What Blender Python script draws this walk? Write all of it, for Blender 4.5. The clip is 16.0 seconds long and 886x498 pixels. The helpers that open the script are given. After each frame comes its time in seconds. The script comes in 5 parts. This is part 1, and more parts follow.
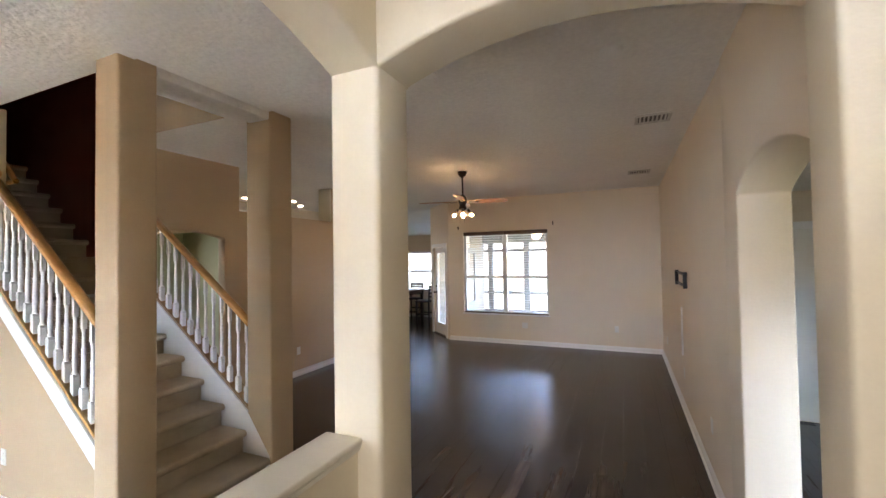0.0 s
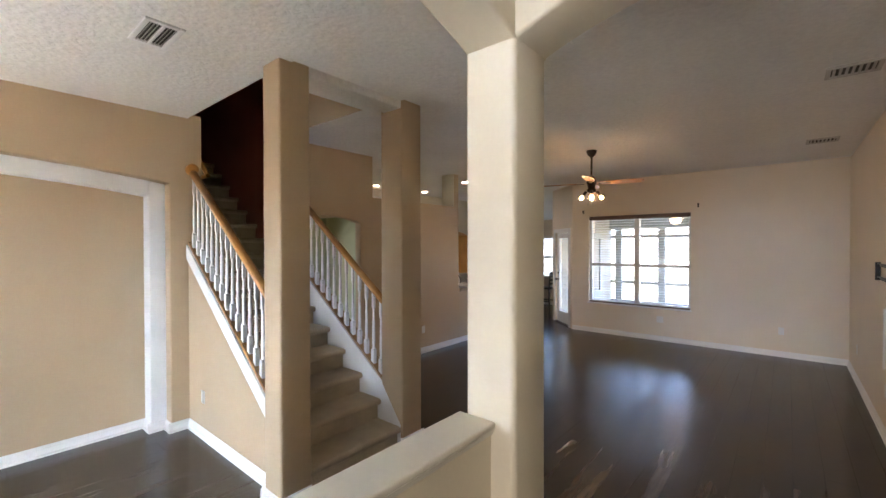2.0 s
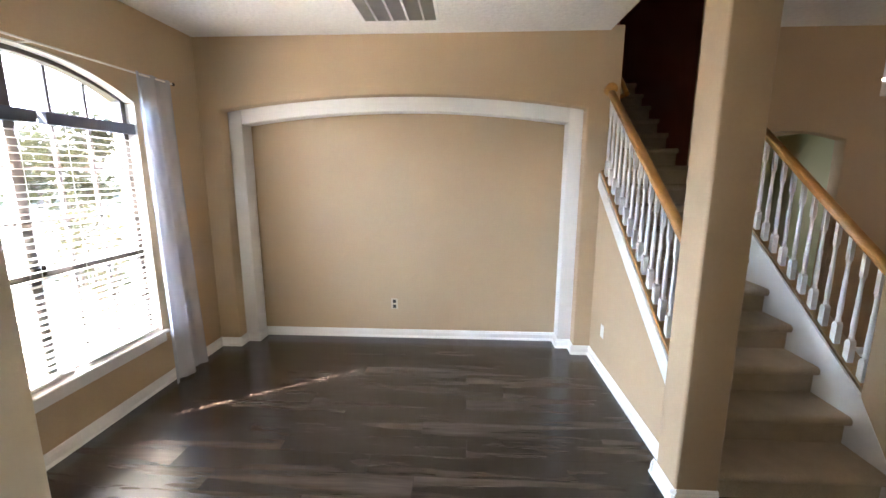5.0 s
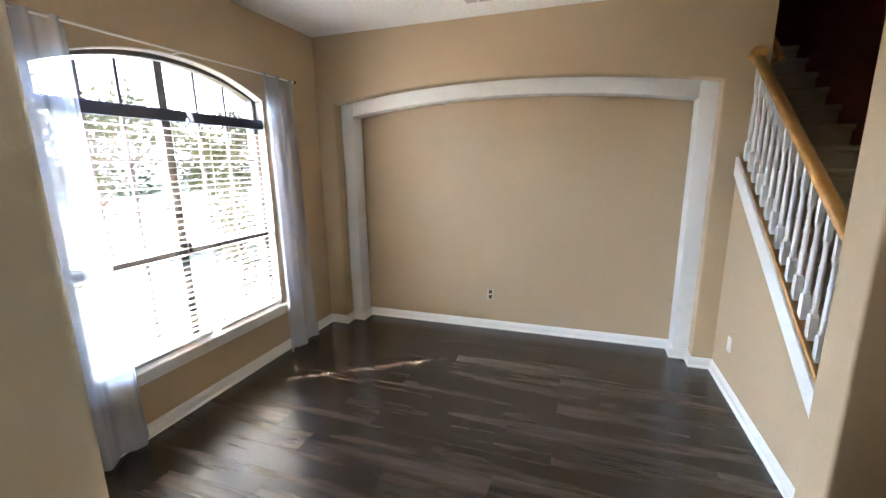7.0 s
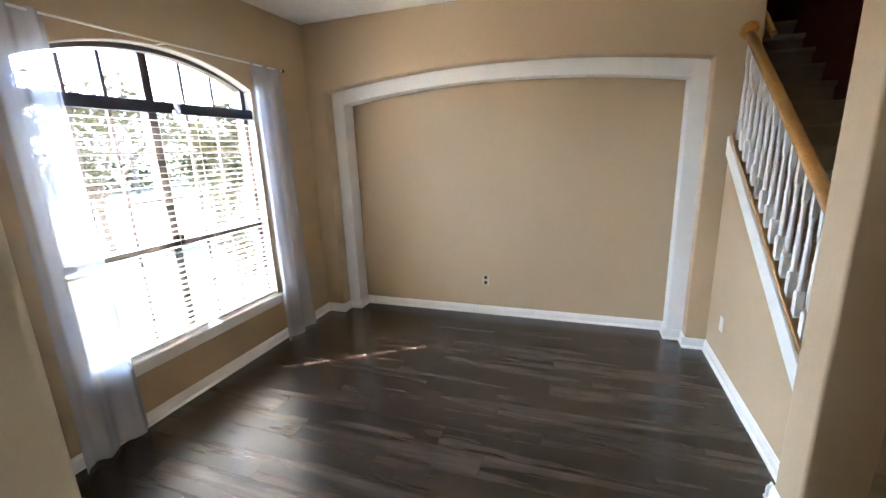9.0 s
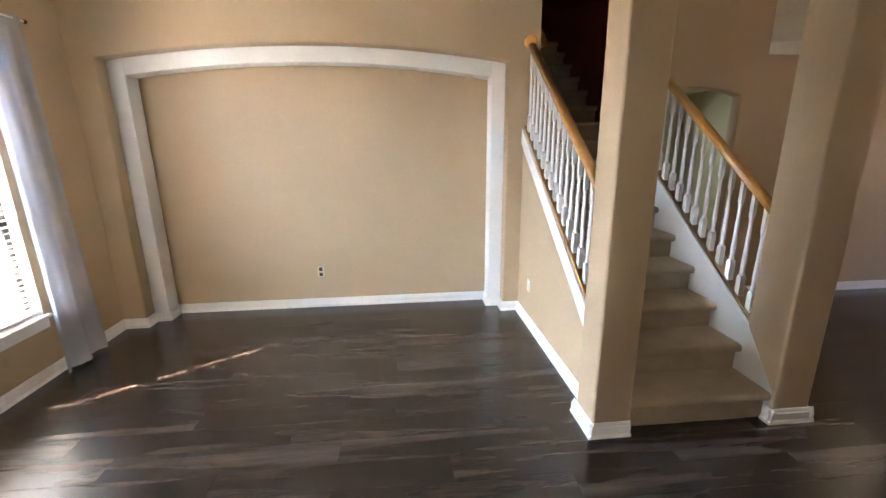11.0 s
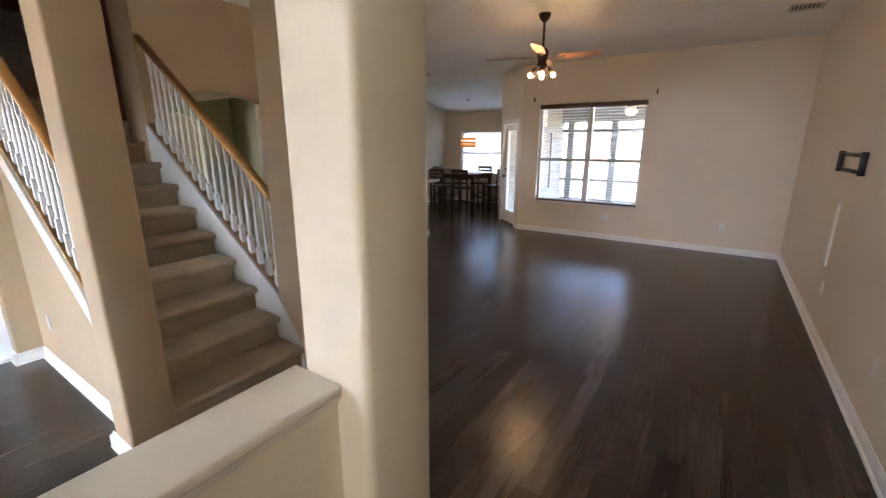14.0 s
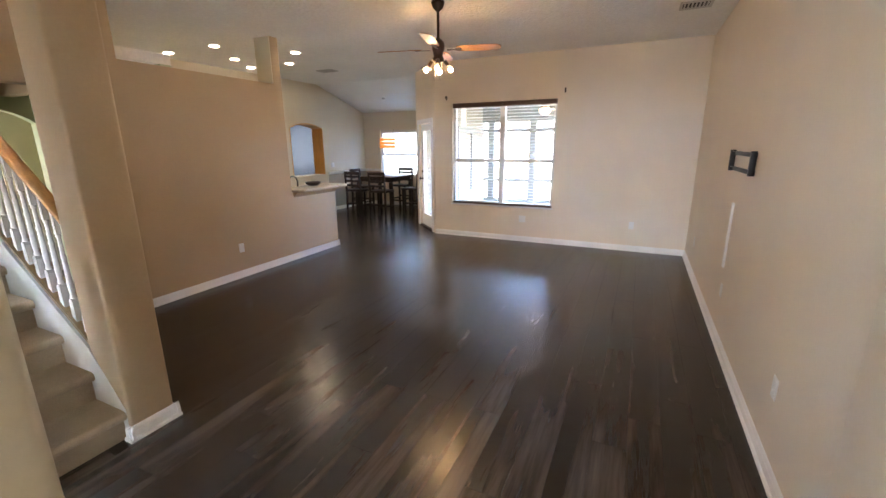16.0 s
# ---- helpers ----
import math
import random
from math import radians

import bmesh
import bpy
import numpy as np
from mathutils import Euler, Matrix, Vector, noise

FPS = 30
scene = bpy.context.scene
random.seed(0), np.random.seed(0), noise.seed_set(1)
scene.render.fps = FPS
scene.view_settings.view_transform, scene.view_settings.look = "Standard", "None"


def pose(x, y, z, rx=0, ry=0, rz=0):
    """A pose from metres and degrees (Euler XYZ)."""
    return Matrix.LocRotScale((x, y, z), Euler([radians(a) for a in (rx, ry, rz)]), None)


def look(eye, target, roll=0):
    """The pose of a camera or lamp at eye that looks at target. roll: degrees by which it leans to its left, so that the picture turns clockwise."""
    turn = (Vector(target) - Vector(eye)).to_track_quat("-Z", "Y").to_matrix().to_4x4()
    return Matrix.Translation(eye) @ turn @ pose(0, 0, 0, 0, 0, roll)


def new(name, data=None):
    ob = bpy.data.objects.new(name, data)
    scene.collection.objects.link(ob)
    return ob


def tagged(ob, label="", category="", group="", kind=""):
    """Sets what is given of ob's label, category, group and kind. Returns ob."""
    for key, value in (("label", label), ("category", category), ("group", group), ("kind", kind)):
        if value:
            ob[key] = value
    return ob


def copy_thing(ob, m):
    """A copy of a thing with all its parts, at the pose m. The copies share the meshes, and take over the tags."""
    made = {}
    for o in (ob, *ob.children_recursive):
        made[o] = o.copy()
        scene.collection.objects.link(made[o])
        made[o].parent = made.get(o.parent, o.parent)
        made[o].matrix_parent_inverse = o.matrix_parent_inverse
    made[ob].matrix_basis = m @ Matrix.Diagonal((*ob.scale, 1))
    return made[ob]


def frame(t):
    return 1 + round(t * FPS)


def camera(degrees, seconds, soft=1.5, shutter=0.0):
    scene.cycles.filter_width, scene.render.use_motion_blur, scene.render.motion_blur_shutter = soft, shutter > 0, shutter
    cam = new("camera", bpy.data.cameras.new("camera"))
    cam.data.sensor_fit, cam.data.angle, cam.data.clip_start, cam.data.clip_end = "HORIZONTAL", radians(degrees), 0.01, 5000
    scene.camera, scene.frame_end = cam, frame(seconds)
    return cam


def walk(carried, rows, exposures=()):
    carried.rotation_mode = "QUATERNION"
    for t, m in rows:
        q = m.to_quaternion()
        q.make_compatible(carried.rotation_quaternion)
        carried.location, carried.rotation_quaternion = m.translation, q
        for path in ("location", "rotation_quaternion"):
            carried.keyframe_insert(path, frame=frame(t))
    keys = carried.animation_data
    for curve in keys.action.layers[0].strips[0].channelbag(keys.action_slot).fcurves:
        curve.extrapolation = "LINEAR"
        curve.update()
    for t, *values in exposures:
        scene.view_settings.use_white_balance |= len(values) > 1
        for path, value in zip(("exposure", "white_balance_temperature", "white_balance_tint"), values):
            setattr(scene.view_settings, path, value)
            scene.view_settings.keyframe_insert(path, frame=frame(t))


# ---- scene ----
cam = camera(94.2, 16.0)
PATH = [
    (0, (1.264, 1.797, 1.786), (0.458, 3.627, 1.832), -0.9),
    (0.5, (1.3, 1.776, 1.806), (0.42, 3.569, 1.896), -1.0),
    (1, (1.308, 1.78, 1.804), (0.329, 3.522, 1.891), -0.8),
    (1.5, (1.267, 1.793, 1.789), (0.158, 3.456, 1.834), -0.5),
    (2, (1.17, 1.809, 1.775), (-0.114, 3.343, 1.755), -0.1),
    (2.5, (1.075, 1.828, 1.749), (-0.425, 3.148, 1.662), 0.2),
    (3, (0.987, 1.867, 1.735), (-0.726, 2.887, 1.583), 0.6),
    (3.5, (0.938, 1.985, 1.722), (-0.934, 2.659, 1.521), 0.7),
    (4, (0.878, 2.004, 1.758), (-1.060, 2.381, 1.488), 0.7),
    (4.5, (0.764, 2.016, 1.779), (-1.205, 2.133, 1.453), 0.5),
    (5, (0.639, 2.047, 1.771), (-1.326, 1.939, 1.412), 0.1),
    (5.2, (0.611, 2.003, 1.772), (-1.348, 1.841, 1.404), -0.0),
    (7.5, (0.506, 2.228, 1.766), (-1.314, 1.515, 1.342), -1.0),
    (8, (0.497, 2.263, 1.76), (-1.308, 1.517, 1.327), -1.2),
    (10.3, (0.503, 2.217, 1.694), (-1.422, 2.025, 1.187), -1.3),
    (10.5, (0.515, 2.197, 1.659), (-1.419, 2.108, 1.159), -0.7),
    (11, (0.56, 2.158, 1.656), (-1.369, 2.343, 1.16), -0.6),
    (11.5, (0.619, 2.153, 1.636), (-1.27, 2.614, 1.165), -0.0),
    (12, (0.673, 2.191, 1.629), (-1.131, 2.928, 1.179), 0.6),
    (12.5, (0.755, 2.29, 1.685), (-0.912, 3.29, 1.213), 0.8),
    (13, (0.862, 2.402, 1.668), (-0.629, 3.646, 1.194), 0.7),
    (13.5, (0.97, 2.483, 1.654), (-0.315, 3.937, 1.173), 0.4),
    (14, (0.998, 2.573, 1.652), (-0.079, 4.184, 1.157), 0.1),
    (14.5, (0.989, 2.742, 1.658), (0.068, 4.444, 1.154), -0.3),
    (15, (0.999, 2.891, 1.667), (0.159, 4.634, 1.16), -0.5),
    (15.5, (1.059, 3.063, 1.65), (0.24, 4.819, 1.153), -0.5),
    (16, (1.119, 3.224, 1.665), (0.296, 4.978, 1.17), -0.4),
]
walk(cam, [(t, look(eye, target, roll)) for t, eye, target, roll in PATH],
     exposures=[(0.0, 5.28, 6740, 19), (2.0, 5.20, 6590, 18), (3.5, 5.10, 6790, 21), (5.0, 5.10, 6590, 18), (8.0, 4.65, 6540, 15), (10.5, 5.05, 6690, 18), (11.5, 5.28, 6790, 19), (12.5, 5.12, 6490, 19), (14.0, 5.22, 6640, 21), (15.0, 5.55, 6440, 21), (16.0, 5.90, 6540, 18)])

# ---------------------------------------------------------------- world, sun, large lights
SUN_TO = Vector((-0.357, 0.556, -0.751)).normalized()      # the way the sunlight travels
w = bpy.data.worlds.new("world")
scene.world = w
w.use_nodes = True
wn = w.node_tree.nodes
sky = wn.new("ShaderNodeTexSky")
sky.sky_type, sky.sun_disc = "NISHITA", False
sky.sun_elevation = math.asin(-SUN_TO.z)
sky.sun_rotation = math.atan2(-SUN_TO.x, -SUN_TO.y)
w.node_tree.links.new(sky.outputs[0], wn["Background"].inputs[0])
wn["Background"].inputs[1].default_value = 0.075
sun = new("sun", bpy.data.lights.new("sun", "SUN"))
sun.data.energy, sun.data.angle, sun.data.color = 5.0, radians(0.3), (1.0, 0.95, 0.87)
sun.matrix_world = look((0, -6, 8), Vector((0, -6, 8)) + SUN_TO)


def opening_lamp(name, eye, target, width, height, watts, color=(0.93, 0.97, 1.0)):
    """Area lamp standing in for skylight at one opening."""
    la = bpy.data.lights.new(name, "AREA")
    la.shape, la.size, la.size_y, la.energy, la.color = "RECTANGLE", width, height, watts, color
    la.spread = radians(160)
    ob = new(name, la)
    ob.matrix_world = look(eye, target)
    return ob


# stand-ins: the unseen glazed entry behind the visitor, and an added inner hall lamp
opening_lamp("entry_light", (1.05, -0.42, 1.75), (1.25, 3.0, 1.75), 1.2, 2.3, 1.15, (0.97, 0.98, 1.0))
opening_lamp("hall_fill_lamp", (-6.2, 4.83, 1.45), (-4.6, 5.15, 1.4), 0.6, 1.0, 0.38, (0.95, 1.0, 0.85))

# ---------------------------------------------------------------- materials
def mat(name, color, rough=0.6, metal=0.0, grain=0.0, grain_size=40.0, bump=0.0, bump_size=120.0, stain=0.0, stain_size=1.6,
        spec=0.5, emit=None, emit_power=0.0, stretch=(1, 1, 1), sheen=0.0):
    """A surface with variation at two scales (stain, grain) and fine relief."""
    m = bpy.data.materials.new(name)
    m.use_nodes = True
    nt = m.node_tree
    n, l = nt.nodes, nt.links
    b = n["Principled BSDF"]
    b.inputs["Roughness"].default_value = rough
    b.inputs["Metallic"].default_value = metal
    b.inputs["Specular IOR Level"].default_value = spec
    b.inputs["Base Color"].default_value = (*color, 1)
    if sheen:
        b.inputs["Sheen Weight"].default_value = sheen
    co = n.new("ShaderNodeTexCoord")
    mp = n.new("ShaderNodeMapping")
    mp.inputs["Scale"].default_value = stretch
    l.new(co.outputs["Object"], mp.inputs["Vector"])
    last = None
    for amount, size, detail in ((stain, stain_size, 3), (grain, grain_size, 5)):
        if amount:
            tx = n.new("ShaderNodeTexNoise")
            tx.inputs["Scale"].default_value, tx.inputs["Detail"].default_value = size, detail
            l.new(mp.outputs[0], tx.inputs["Vector"])
            mr = n.new("ShaderNodeMapRange")
            mr.inputs["From Min"].default_value, mr.inputs["From Max"].default_value = 0.3, 0.7
            mr.inputs["To Min"].default_value, mr.inputs["To Max"].default_value = 1 - amount, 1 + amount
            l.new(tx.outputs["Fac"], mr.inputs["Value"])
            mx = n.new("ShaderNodeMix")
            mx.data_type, mx.blend_type = "RGBA", "MULTIPLY"
            mx.inputs["Factor"].default_value = 1
            if last is None:
                mx.inputs["A"].default_value = (*color, 1)
            else:
                l.new(last, mx.inputs["A"])
            l.new(mr.outputs[0], mx.inputs["B"])
            last = mx.outputs["Result"]
    if last is not None:
        l.new(last, b.inputs["Base Color"])
    if bump:
        tx = n.new("ShaderNodeTexNoise")
        tx.inputs["Scale"].default_value, tx.inputs["Detail"].default_value = bump_size, 4
        l.new(mp.outputs[0], tx.inputs["Vector"])
        bp = n.new("ShaderNodeBump")
        bp.inputs["Strength"].default_value, bp.inputs["Distance"].default_value = bump, 0.01
        l.new(tx.outputs["Fac"], bp.inputs["Height"])
        l.new(bp.outputs[0], b.inputs["Normal"])
    if emit:
        b.inputs["Emission Color"].default_value = (*emit, 1)
        b.inputs["Emission Strength"].default_value = emit_power
    return m


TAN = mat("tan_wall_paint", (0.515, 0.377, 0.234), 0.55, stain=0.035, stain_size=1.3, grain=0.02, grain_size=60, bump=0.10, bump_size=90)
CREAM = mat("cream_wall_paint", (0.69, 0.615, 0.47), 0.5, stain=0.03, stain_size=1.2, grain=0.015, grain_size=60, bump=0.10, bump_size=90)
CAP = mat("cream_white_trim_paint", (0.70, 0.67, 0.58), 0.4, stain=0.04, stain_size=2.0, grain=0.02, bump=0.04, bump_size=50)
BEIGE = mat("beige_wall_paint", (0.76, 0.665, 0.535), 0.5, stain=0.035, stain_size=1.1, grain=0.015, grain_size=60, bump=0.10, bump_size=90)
# even dark red, far darker than the tan of the adjoining walls
MAROON = mat("deep_maroon_wall", (0.24, 0.065, 0.030), 0.6, stain=0.06, bump=0.08, bump_size=90)
GREEN_WALL = mat("pale_green_paint", (0.50, 0.54, 0.36), 0.55, stain=0.03, bump=0.08, bump_size=90)
BLUE_WALL = mat("slate_blue_paint", (0.16, 0.20, 0.26), 0.55, stain=0.04, bump=0.08, bump_size=90)
WHITE = mat("white_trim_paint", (0.84, 0.835, 0.82), 0.35, stain=0.03, stain_size=2.5, grain=0.015, bump=0.03, bump_size=40)
CEIL = mat("textured_white_ceiling", (0.84, 0.825, 0.79), 0.8, stain=0.04, stain_size=0.9, grain=0.05, grain_size=34, bump=1.0, bump_size=24)
CARPET = mat("beige_carpet", (0.50, 0.40, 0.28), 0.95, stain=0.10, stain_size=6, grain=0.22, grain_size=220, bump=0.8, bump_size=260, spec=0.1, sheen=0.2)
OAK = mat("varnished_oak", (0.52, 0.255, 0.07), 0.32, stain=0.14, stain_size=3, grain=0.16, grain_size=22, stretch=(1, 6, 6), bump=0.05, bump_size=60)
MAPLE = mat("orange_varnished_wood", (0.60, 0.31, 0.08), 0.4, stain=0.12, stain_size=3, grain=0.12, grain_size=20, stretch=(5, 5, 1))
PLASTIC = mat("white_plastic", (0.78, 0.77, 0.73), 0.35, stain=0.02)
BLACK_METAL = mat("black_metal", (0.015, 0.015, 0.016), 0.42, 0.6, stain=0.1)
BRONZE = mat("oil_rubbed_bronze", (0.055, 0.04, 0.03), 0.36, 0.8, stain=0.12, stain_size=8)
ESPRESSO = mat("espresso_wood", (0.022, 0.013, 0.010), 0.30, stain=0.2, grain=0.2, grain_size=30, stretch=(6, 6, 1))
VENT_PAINT = mat("grey_vent_paint", (0.52, 0.50, 0.46), 0.5, stain=0.06, stain_size=9)
VENT_DARK = mat("dark_recess_paint", (0.06, 0.052, 0.045), 0.9, stain=0.2)
STONE = mat("beige_laminate_counter", (0.50, 0.44, 0.37), 0.25, stain=0.10, stain_size=9, grain=0.22, grain_size=90)
ALU = mat("white_window_frame", (0.72, 0.72, 0.70), 0.4, stain=0.03)
# pale frame against the daylight: its backlit shade is put into the colour
FRAME_BACKLIT = mat("backlit_taupe_window_frame", (0.105, 0.088, 0.082), 0.45, stain=0.05)
PORCH_GREY = mat("grey_porch_aluminium", (0.22, 0.225, 0.215), 0.5, stain=0.06)
DOOR_SLAT = mat("tan_blind_slat", (0.30, 0.26, 0.20), 0.5, stain=0.08)
SLAT = mat("faux_wood_blind_slat", (0.74, 0.72, 0.68), 0.45, stain=0.04, grain=0.02)
BLIND_DARK = mat("brown_blind_valance", (0.10, 0.055, 0.035), 0.45, stain=0.12, stretch=(1, 8, 8))

# ---------------------------------------------------------------- building helpers
def slab(bm, poly, axis, a, b):
    """Extrude a polygon along an axis from a to b. The polygon is (x, z) for 'y', (y, z) for 'x' and (x, y) for 'z'."""
    def at(u, v, c):
        return {"x": (c, u, v), "y": (u, c, v), "z": (u, v, c)}[axis]
    lo = [bm.verts.new(at(u, v, a)) for u, v in poly]
    hi = [bm.verts.new(at(u, v, b)) for u, v in poly]
    fs = [bm.faces.new(lo), bm.faces.new(hi)]
    for i in range(len(poly)):
        j = (i + 1) % len(poly)
        fs.append(bm.faces.new((lo[i], lo[j], hi[j], hi[i])))
    bmesh.ops.recalc_face_normals(bm, faces=fs)
    return fs


def box(bm, x0, x1, y0, y1, z0, z1):
    return slab(bm, [(x0, z0), (x1, z0), (x1, z1), (x0, z1)], "y", y0, y1)


def tube(bm, p, q, r0, r1=None, seg=12):
    """A round bar from p to q."""
    p, q = Vector(p), Vector(q)
    d = q - p
    r1 = r0 if r1 is None else r1
    m = Matrix.Translation((p + q) / 2) @ d.to_track_quat("Z", "Y").to_matrix().to_4x4()
    bmesh.ops.create_cone(bm, cap_ends=True, segments=seg, radius1=r0, radius2=r1, depth=d.length, matrix=m)


def lathe(bm, profile, seg=12, m=Matrix()):
    """Turn a profile of (radius, z) about the z axis."""
    rings = []
    for r, z in profile:
        rings.append([bm.verts.new(m @ Vector((r * math.cos(2 * math.pi * i / seg), r * math.sin(2 * math.pi * i / seg), z))) for i in range(seg)])
    for a, b in zip(rings, rings[1:]):
        for i in range(seg):
            j = (i + 1) % seg
            f = bm.faces.new((a[i], a[j], b[j], b[i]))
            f.smooth = True
    for ring in (rings[0], rings[-1]):
        bm.faces.new(ring)
    bmesh.ops.recalc_face_normals(bm, faces=bm.faces)


def finish(name, bm, material, bevel=0.0, seg=2, smooth=False, pick=None):
    """Make the mesh. pick(a, b) says which edges are rounded, by the places of their two ends."""
    me = bpy.data.meshes.new(name)
    if bevel:
        bmesh.ops.bevel(bm, geom=[e for e in bm.edges if len(e.link_faces) == 2 and e.calc_face_angle(0) > 0.6
                                  and (pick is None or pick(e.verts[0].co, e.verts[1].co))], offset=bevel,
                        segments=seg, profile=0.5, affect="EDGES", clamp_overlap=True)
        smooth = True
    bm.to_mesh(me)
    bm.free()
    if smooth:
        for p in me.polygons:
            p.use_smooth = True
        me.set_sharp_from_angle(angle=radians(42))
    me.materials.append(material)
    return me


def thing(name, bm, material, label, category, bevel=0.0, seg=2, kind="", group="", smooth=False, pick=None):
    ob = new(name, finish(name, bm, material, bevel, seg, smooth, pick))
    return tagged(ob, label, category, group, kind)


def part(name, bm, material, parent, label="", bevel=0.0, seg=2, smooth=False):
    """One mesh object under a thing or under a part."""
    ob = new(name, finish(name, bm, material, bevel, seg, smooth))
    ob.parent = parent
    ob.matrix_parent_inverse = Matrix.Translation(-parent.matrix_basis.translation) if parent.type == "EMPTY" and parent.parent is None else Matrix()
    return tagged(ob, label)


def base(name, x, y, z, label, category, group="", kind=""):
    """An empty at the foot of a thing. Its parts are built in world places."""
    ob = new(name)
    ob.location = (x, y, z)
    return tagged(ob, label, category, group, kind)


def arc(u0, u1, spring, rise, n=20):
    """Points of a segmental arch from (u0, spring) to (u1, spring), rise high in the middle."""
    half = (u1 - u0) / 2
    r = (half * half + rise * rise) / (2 * rise)
    c = (u0 + u1) / 2
    out = []
    a = math.asin(min(1, half / r))
    for i in range(n + 1):
        t = -a + 2 * a * i / n
        out.append((c + r * math.sin(t), spring + rise - r + r * math.cos(t)))
    return out


def structure(name, bm, material, label, category, bevel=0.0, pick=None):
    return thing(name, bm, material, label, category, bevel, 3, "structure", pick=pick)


# ---------------------------------------------------------------- the plan
XN, YF, YS, XL, YB = -3.30, -0.49, 3.29, 1.866, 10.193    # niche wall, front wall, stair wall, living wall, back wall
PX0, PX1, PY0, PY1 = 0.135, 0.372, 3.190, 3.452   # foyer pillar
SP = 2.565                                                 # spring of the foyer arches
XK, ZC, ZD, ZF = -3.42, 3.045, 3.005, 3.72                            # kitchen wall, ceiling, foyer ceiling

# -- dining room walls
bm = bmesh.new()
WX0, WX1, WZ0, WZS, WRISE = -2.52, -0.90, 0.45, 2.30, 0.20
box(bm, XN - 0.5, WX0, YF - 0.20, YF, 0, ZC)
box(bm, WX1, 0.30, YF - 0.20, YF, 0, ZC)
box(bm, WX0, WX1, YF - 0.20, YF, 0, WZ0)
slab(bm, arc(WX0, WX1, WZS, WRISE) + [(WX1, ZC), (WX0, ZC)], "y", YF - 0.20, YF)
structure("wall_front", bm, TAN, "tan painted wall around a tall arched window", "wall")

NY0, NY1, NZ, NR = -0.287, 3.134, 2.36, 0.13
bm = bmesh.new()
slab(bm, [(YF, 0), (NY0, 0)] + arc(NY0, NY1, NZ, NR, 28) + [(NY1, 0), (YS + 0.12, 0), (YS + 0.12, ZC), (YF, ZC)], "x", XN - 0.145, XN)
wall_niche = structure("wall_niche", bm, TAN, "tan painted wall with a wide arched niche", "wall", 0.014,
                       lambda a, b: max(a.z, b.z) < ZC - 0.1 and min(a.y, b.y) > YF + 0.05 and max(a.y, b.y) < YS - 0.05)
bm = bmesh.new()
box(bm, -3.80, -3.635, YF, YS + 0.12, 0, ZC)
structure("wall_niche_back", bm, TAN, "tan painted back of the arched niche", "wall")
bm = bmesh.new()
IY0, IY1, IZ, IR = NY0 + 0.125, NY1 - 0.125, NZ - 0.115, 0.118
box(bm, -3.633, XN - 0.147, NY0 - 0.1, IY0, 0, NZ + 0.2)
box(bm, -3.633, XN - 0.147, IY1, NY1 + 0.1, 0, NZ + 0.2)
slab(bm, arc(IY0, IY1, IZ, IR, 28) + [(IY1, NZ + 0.2), (IY0, NZ + 0.2)], "x", -3.633, XN - 0.147)
structure("trim_niche", bm, WHITE, "white painted inner frame of the arched niche", "trim", 0.008)

# -- floor under everything, ceilings
bm = bmesh.new()
box(bm, -10.0, 2.4, YF - 0.2, YB + 0.18, -0.12, -0.006)
box(bm, 2.4, 3.82, PY1, 7.48, -0.12, -0.006)
box(bm, -10.0, -3.0, YB + 0.18, 13.4, -0.12, -0.006)
slab(bm, [(-3.0, YB + 0.18), (-2.15, YB + 0.18), (-3.0, YB + 1.03)], "z", -0.12, -0.006)
SUBFLOOR = mat("dark_floor_base", (0.012, 0.009, 0.008), 0.7, stain=0.2)
floor_ob = structure("floor", bm, SUBFLOOR, "dark brown wood-look plank floor", "floor")
HX = -1.835                                                # edge of the stairwell opening
bm = bmesh.new()
box(bm, XN - 0.5, PX0, YF - 0.2, YS, ZD, ZC + 0.16)
box(bm, HX, PX0, YS, 4.305, ZD + 0.012, ZC + 0.16)
box(bm, XK - 0.13, PX0, 4.305, YB + 0.2, ZC, ZC + 0.16)
box(bm, PX0, XL + 0.2, PY1, YB + 0.2, ZC, ZC + 0.16)
structure("ceiling_main", bm, CEIL, "white textured ceiling of dining and living room", "ceiling")
bm = bmesh.new()
box(bm, 0.06, 2.8, YF - 0.2, PY1 + 0.12, ZF, ZF + 0.12)
structure("ceiling_foyer", bm, CEIL, "white textured foyer ceiling", "ceiling")

# front eaves, plus two unseen roofs added to keep the sun out
bm = bmesh.new()
box(bm, -9.0, 0.0, -1.07, YF - 0.201, 2.86, 2.98)
box(bm, 0.0, 2.7, -3.3, YF - 0.201, 3.2, 3.3)
box(bm, 2.402, 4.3, -0.8, PY1 + 0.001, 2.70, 2.82)
structure("eaves_and_sun_blocks", bm, WHITE, "white boarded front eaves and two unseen roofs added to block sun", "eaves")

# -- foyer: pillar and arches towards dining room and living room, near hall wall
bm = bmesh.new()
box(bm, PX0, PX1, PY0, PY1, 0, SP)
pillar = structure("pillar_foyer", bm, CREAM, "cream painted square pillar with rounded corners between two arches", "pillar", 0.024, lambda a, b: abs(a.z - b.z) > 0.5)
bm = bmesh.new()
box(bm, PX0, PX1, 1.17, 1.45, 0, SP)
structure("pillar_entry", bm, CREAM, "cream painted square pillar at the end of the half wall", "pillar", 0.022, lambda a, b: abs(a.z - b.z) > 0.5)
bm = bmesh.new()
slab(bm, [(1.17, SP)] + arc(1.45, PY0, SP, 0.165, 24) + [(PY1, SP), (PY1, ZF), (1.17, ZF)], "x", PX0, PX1)
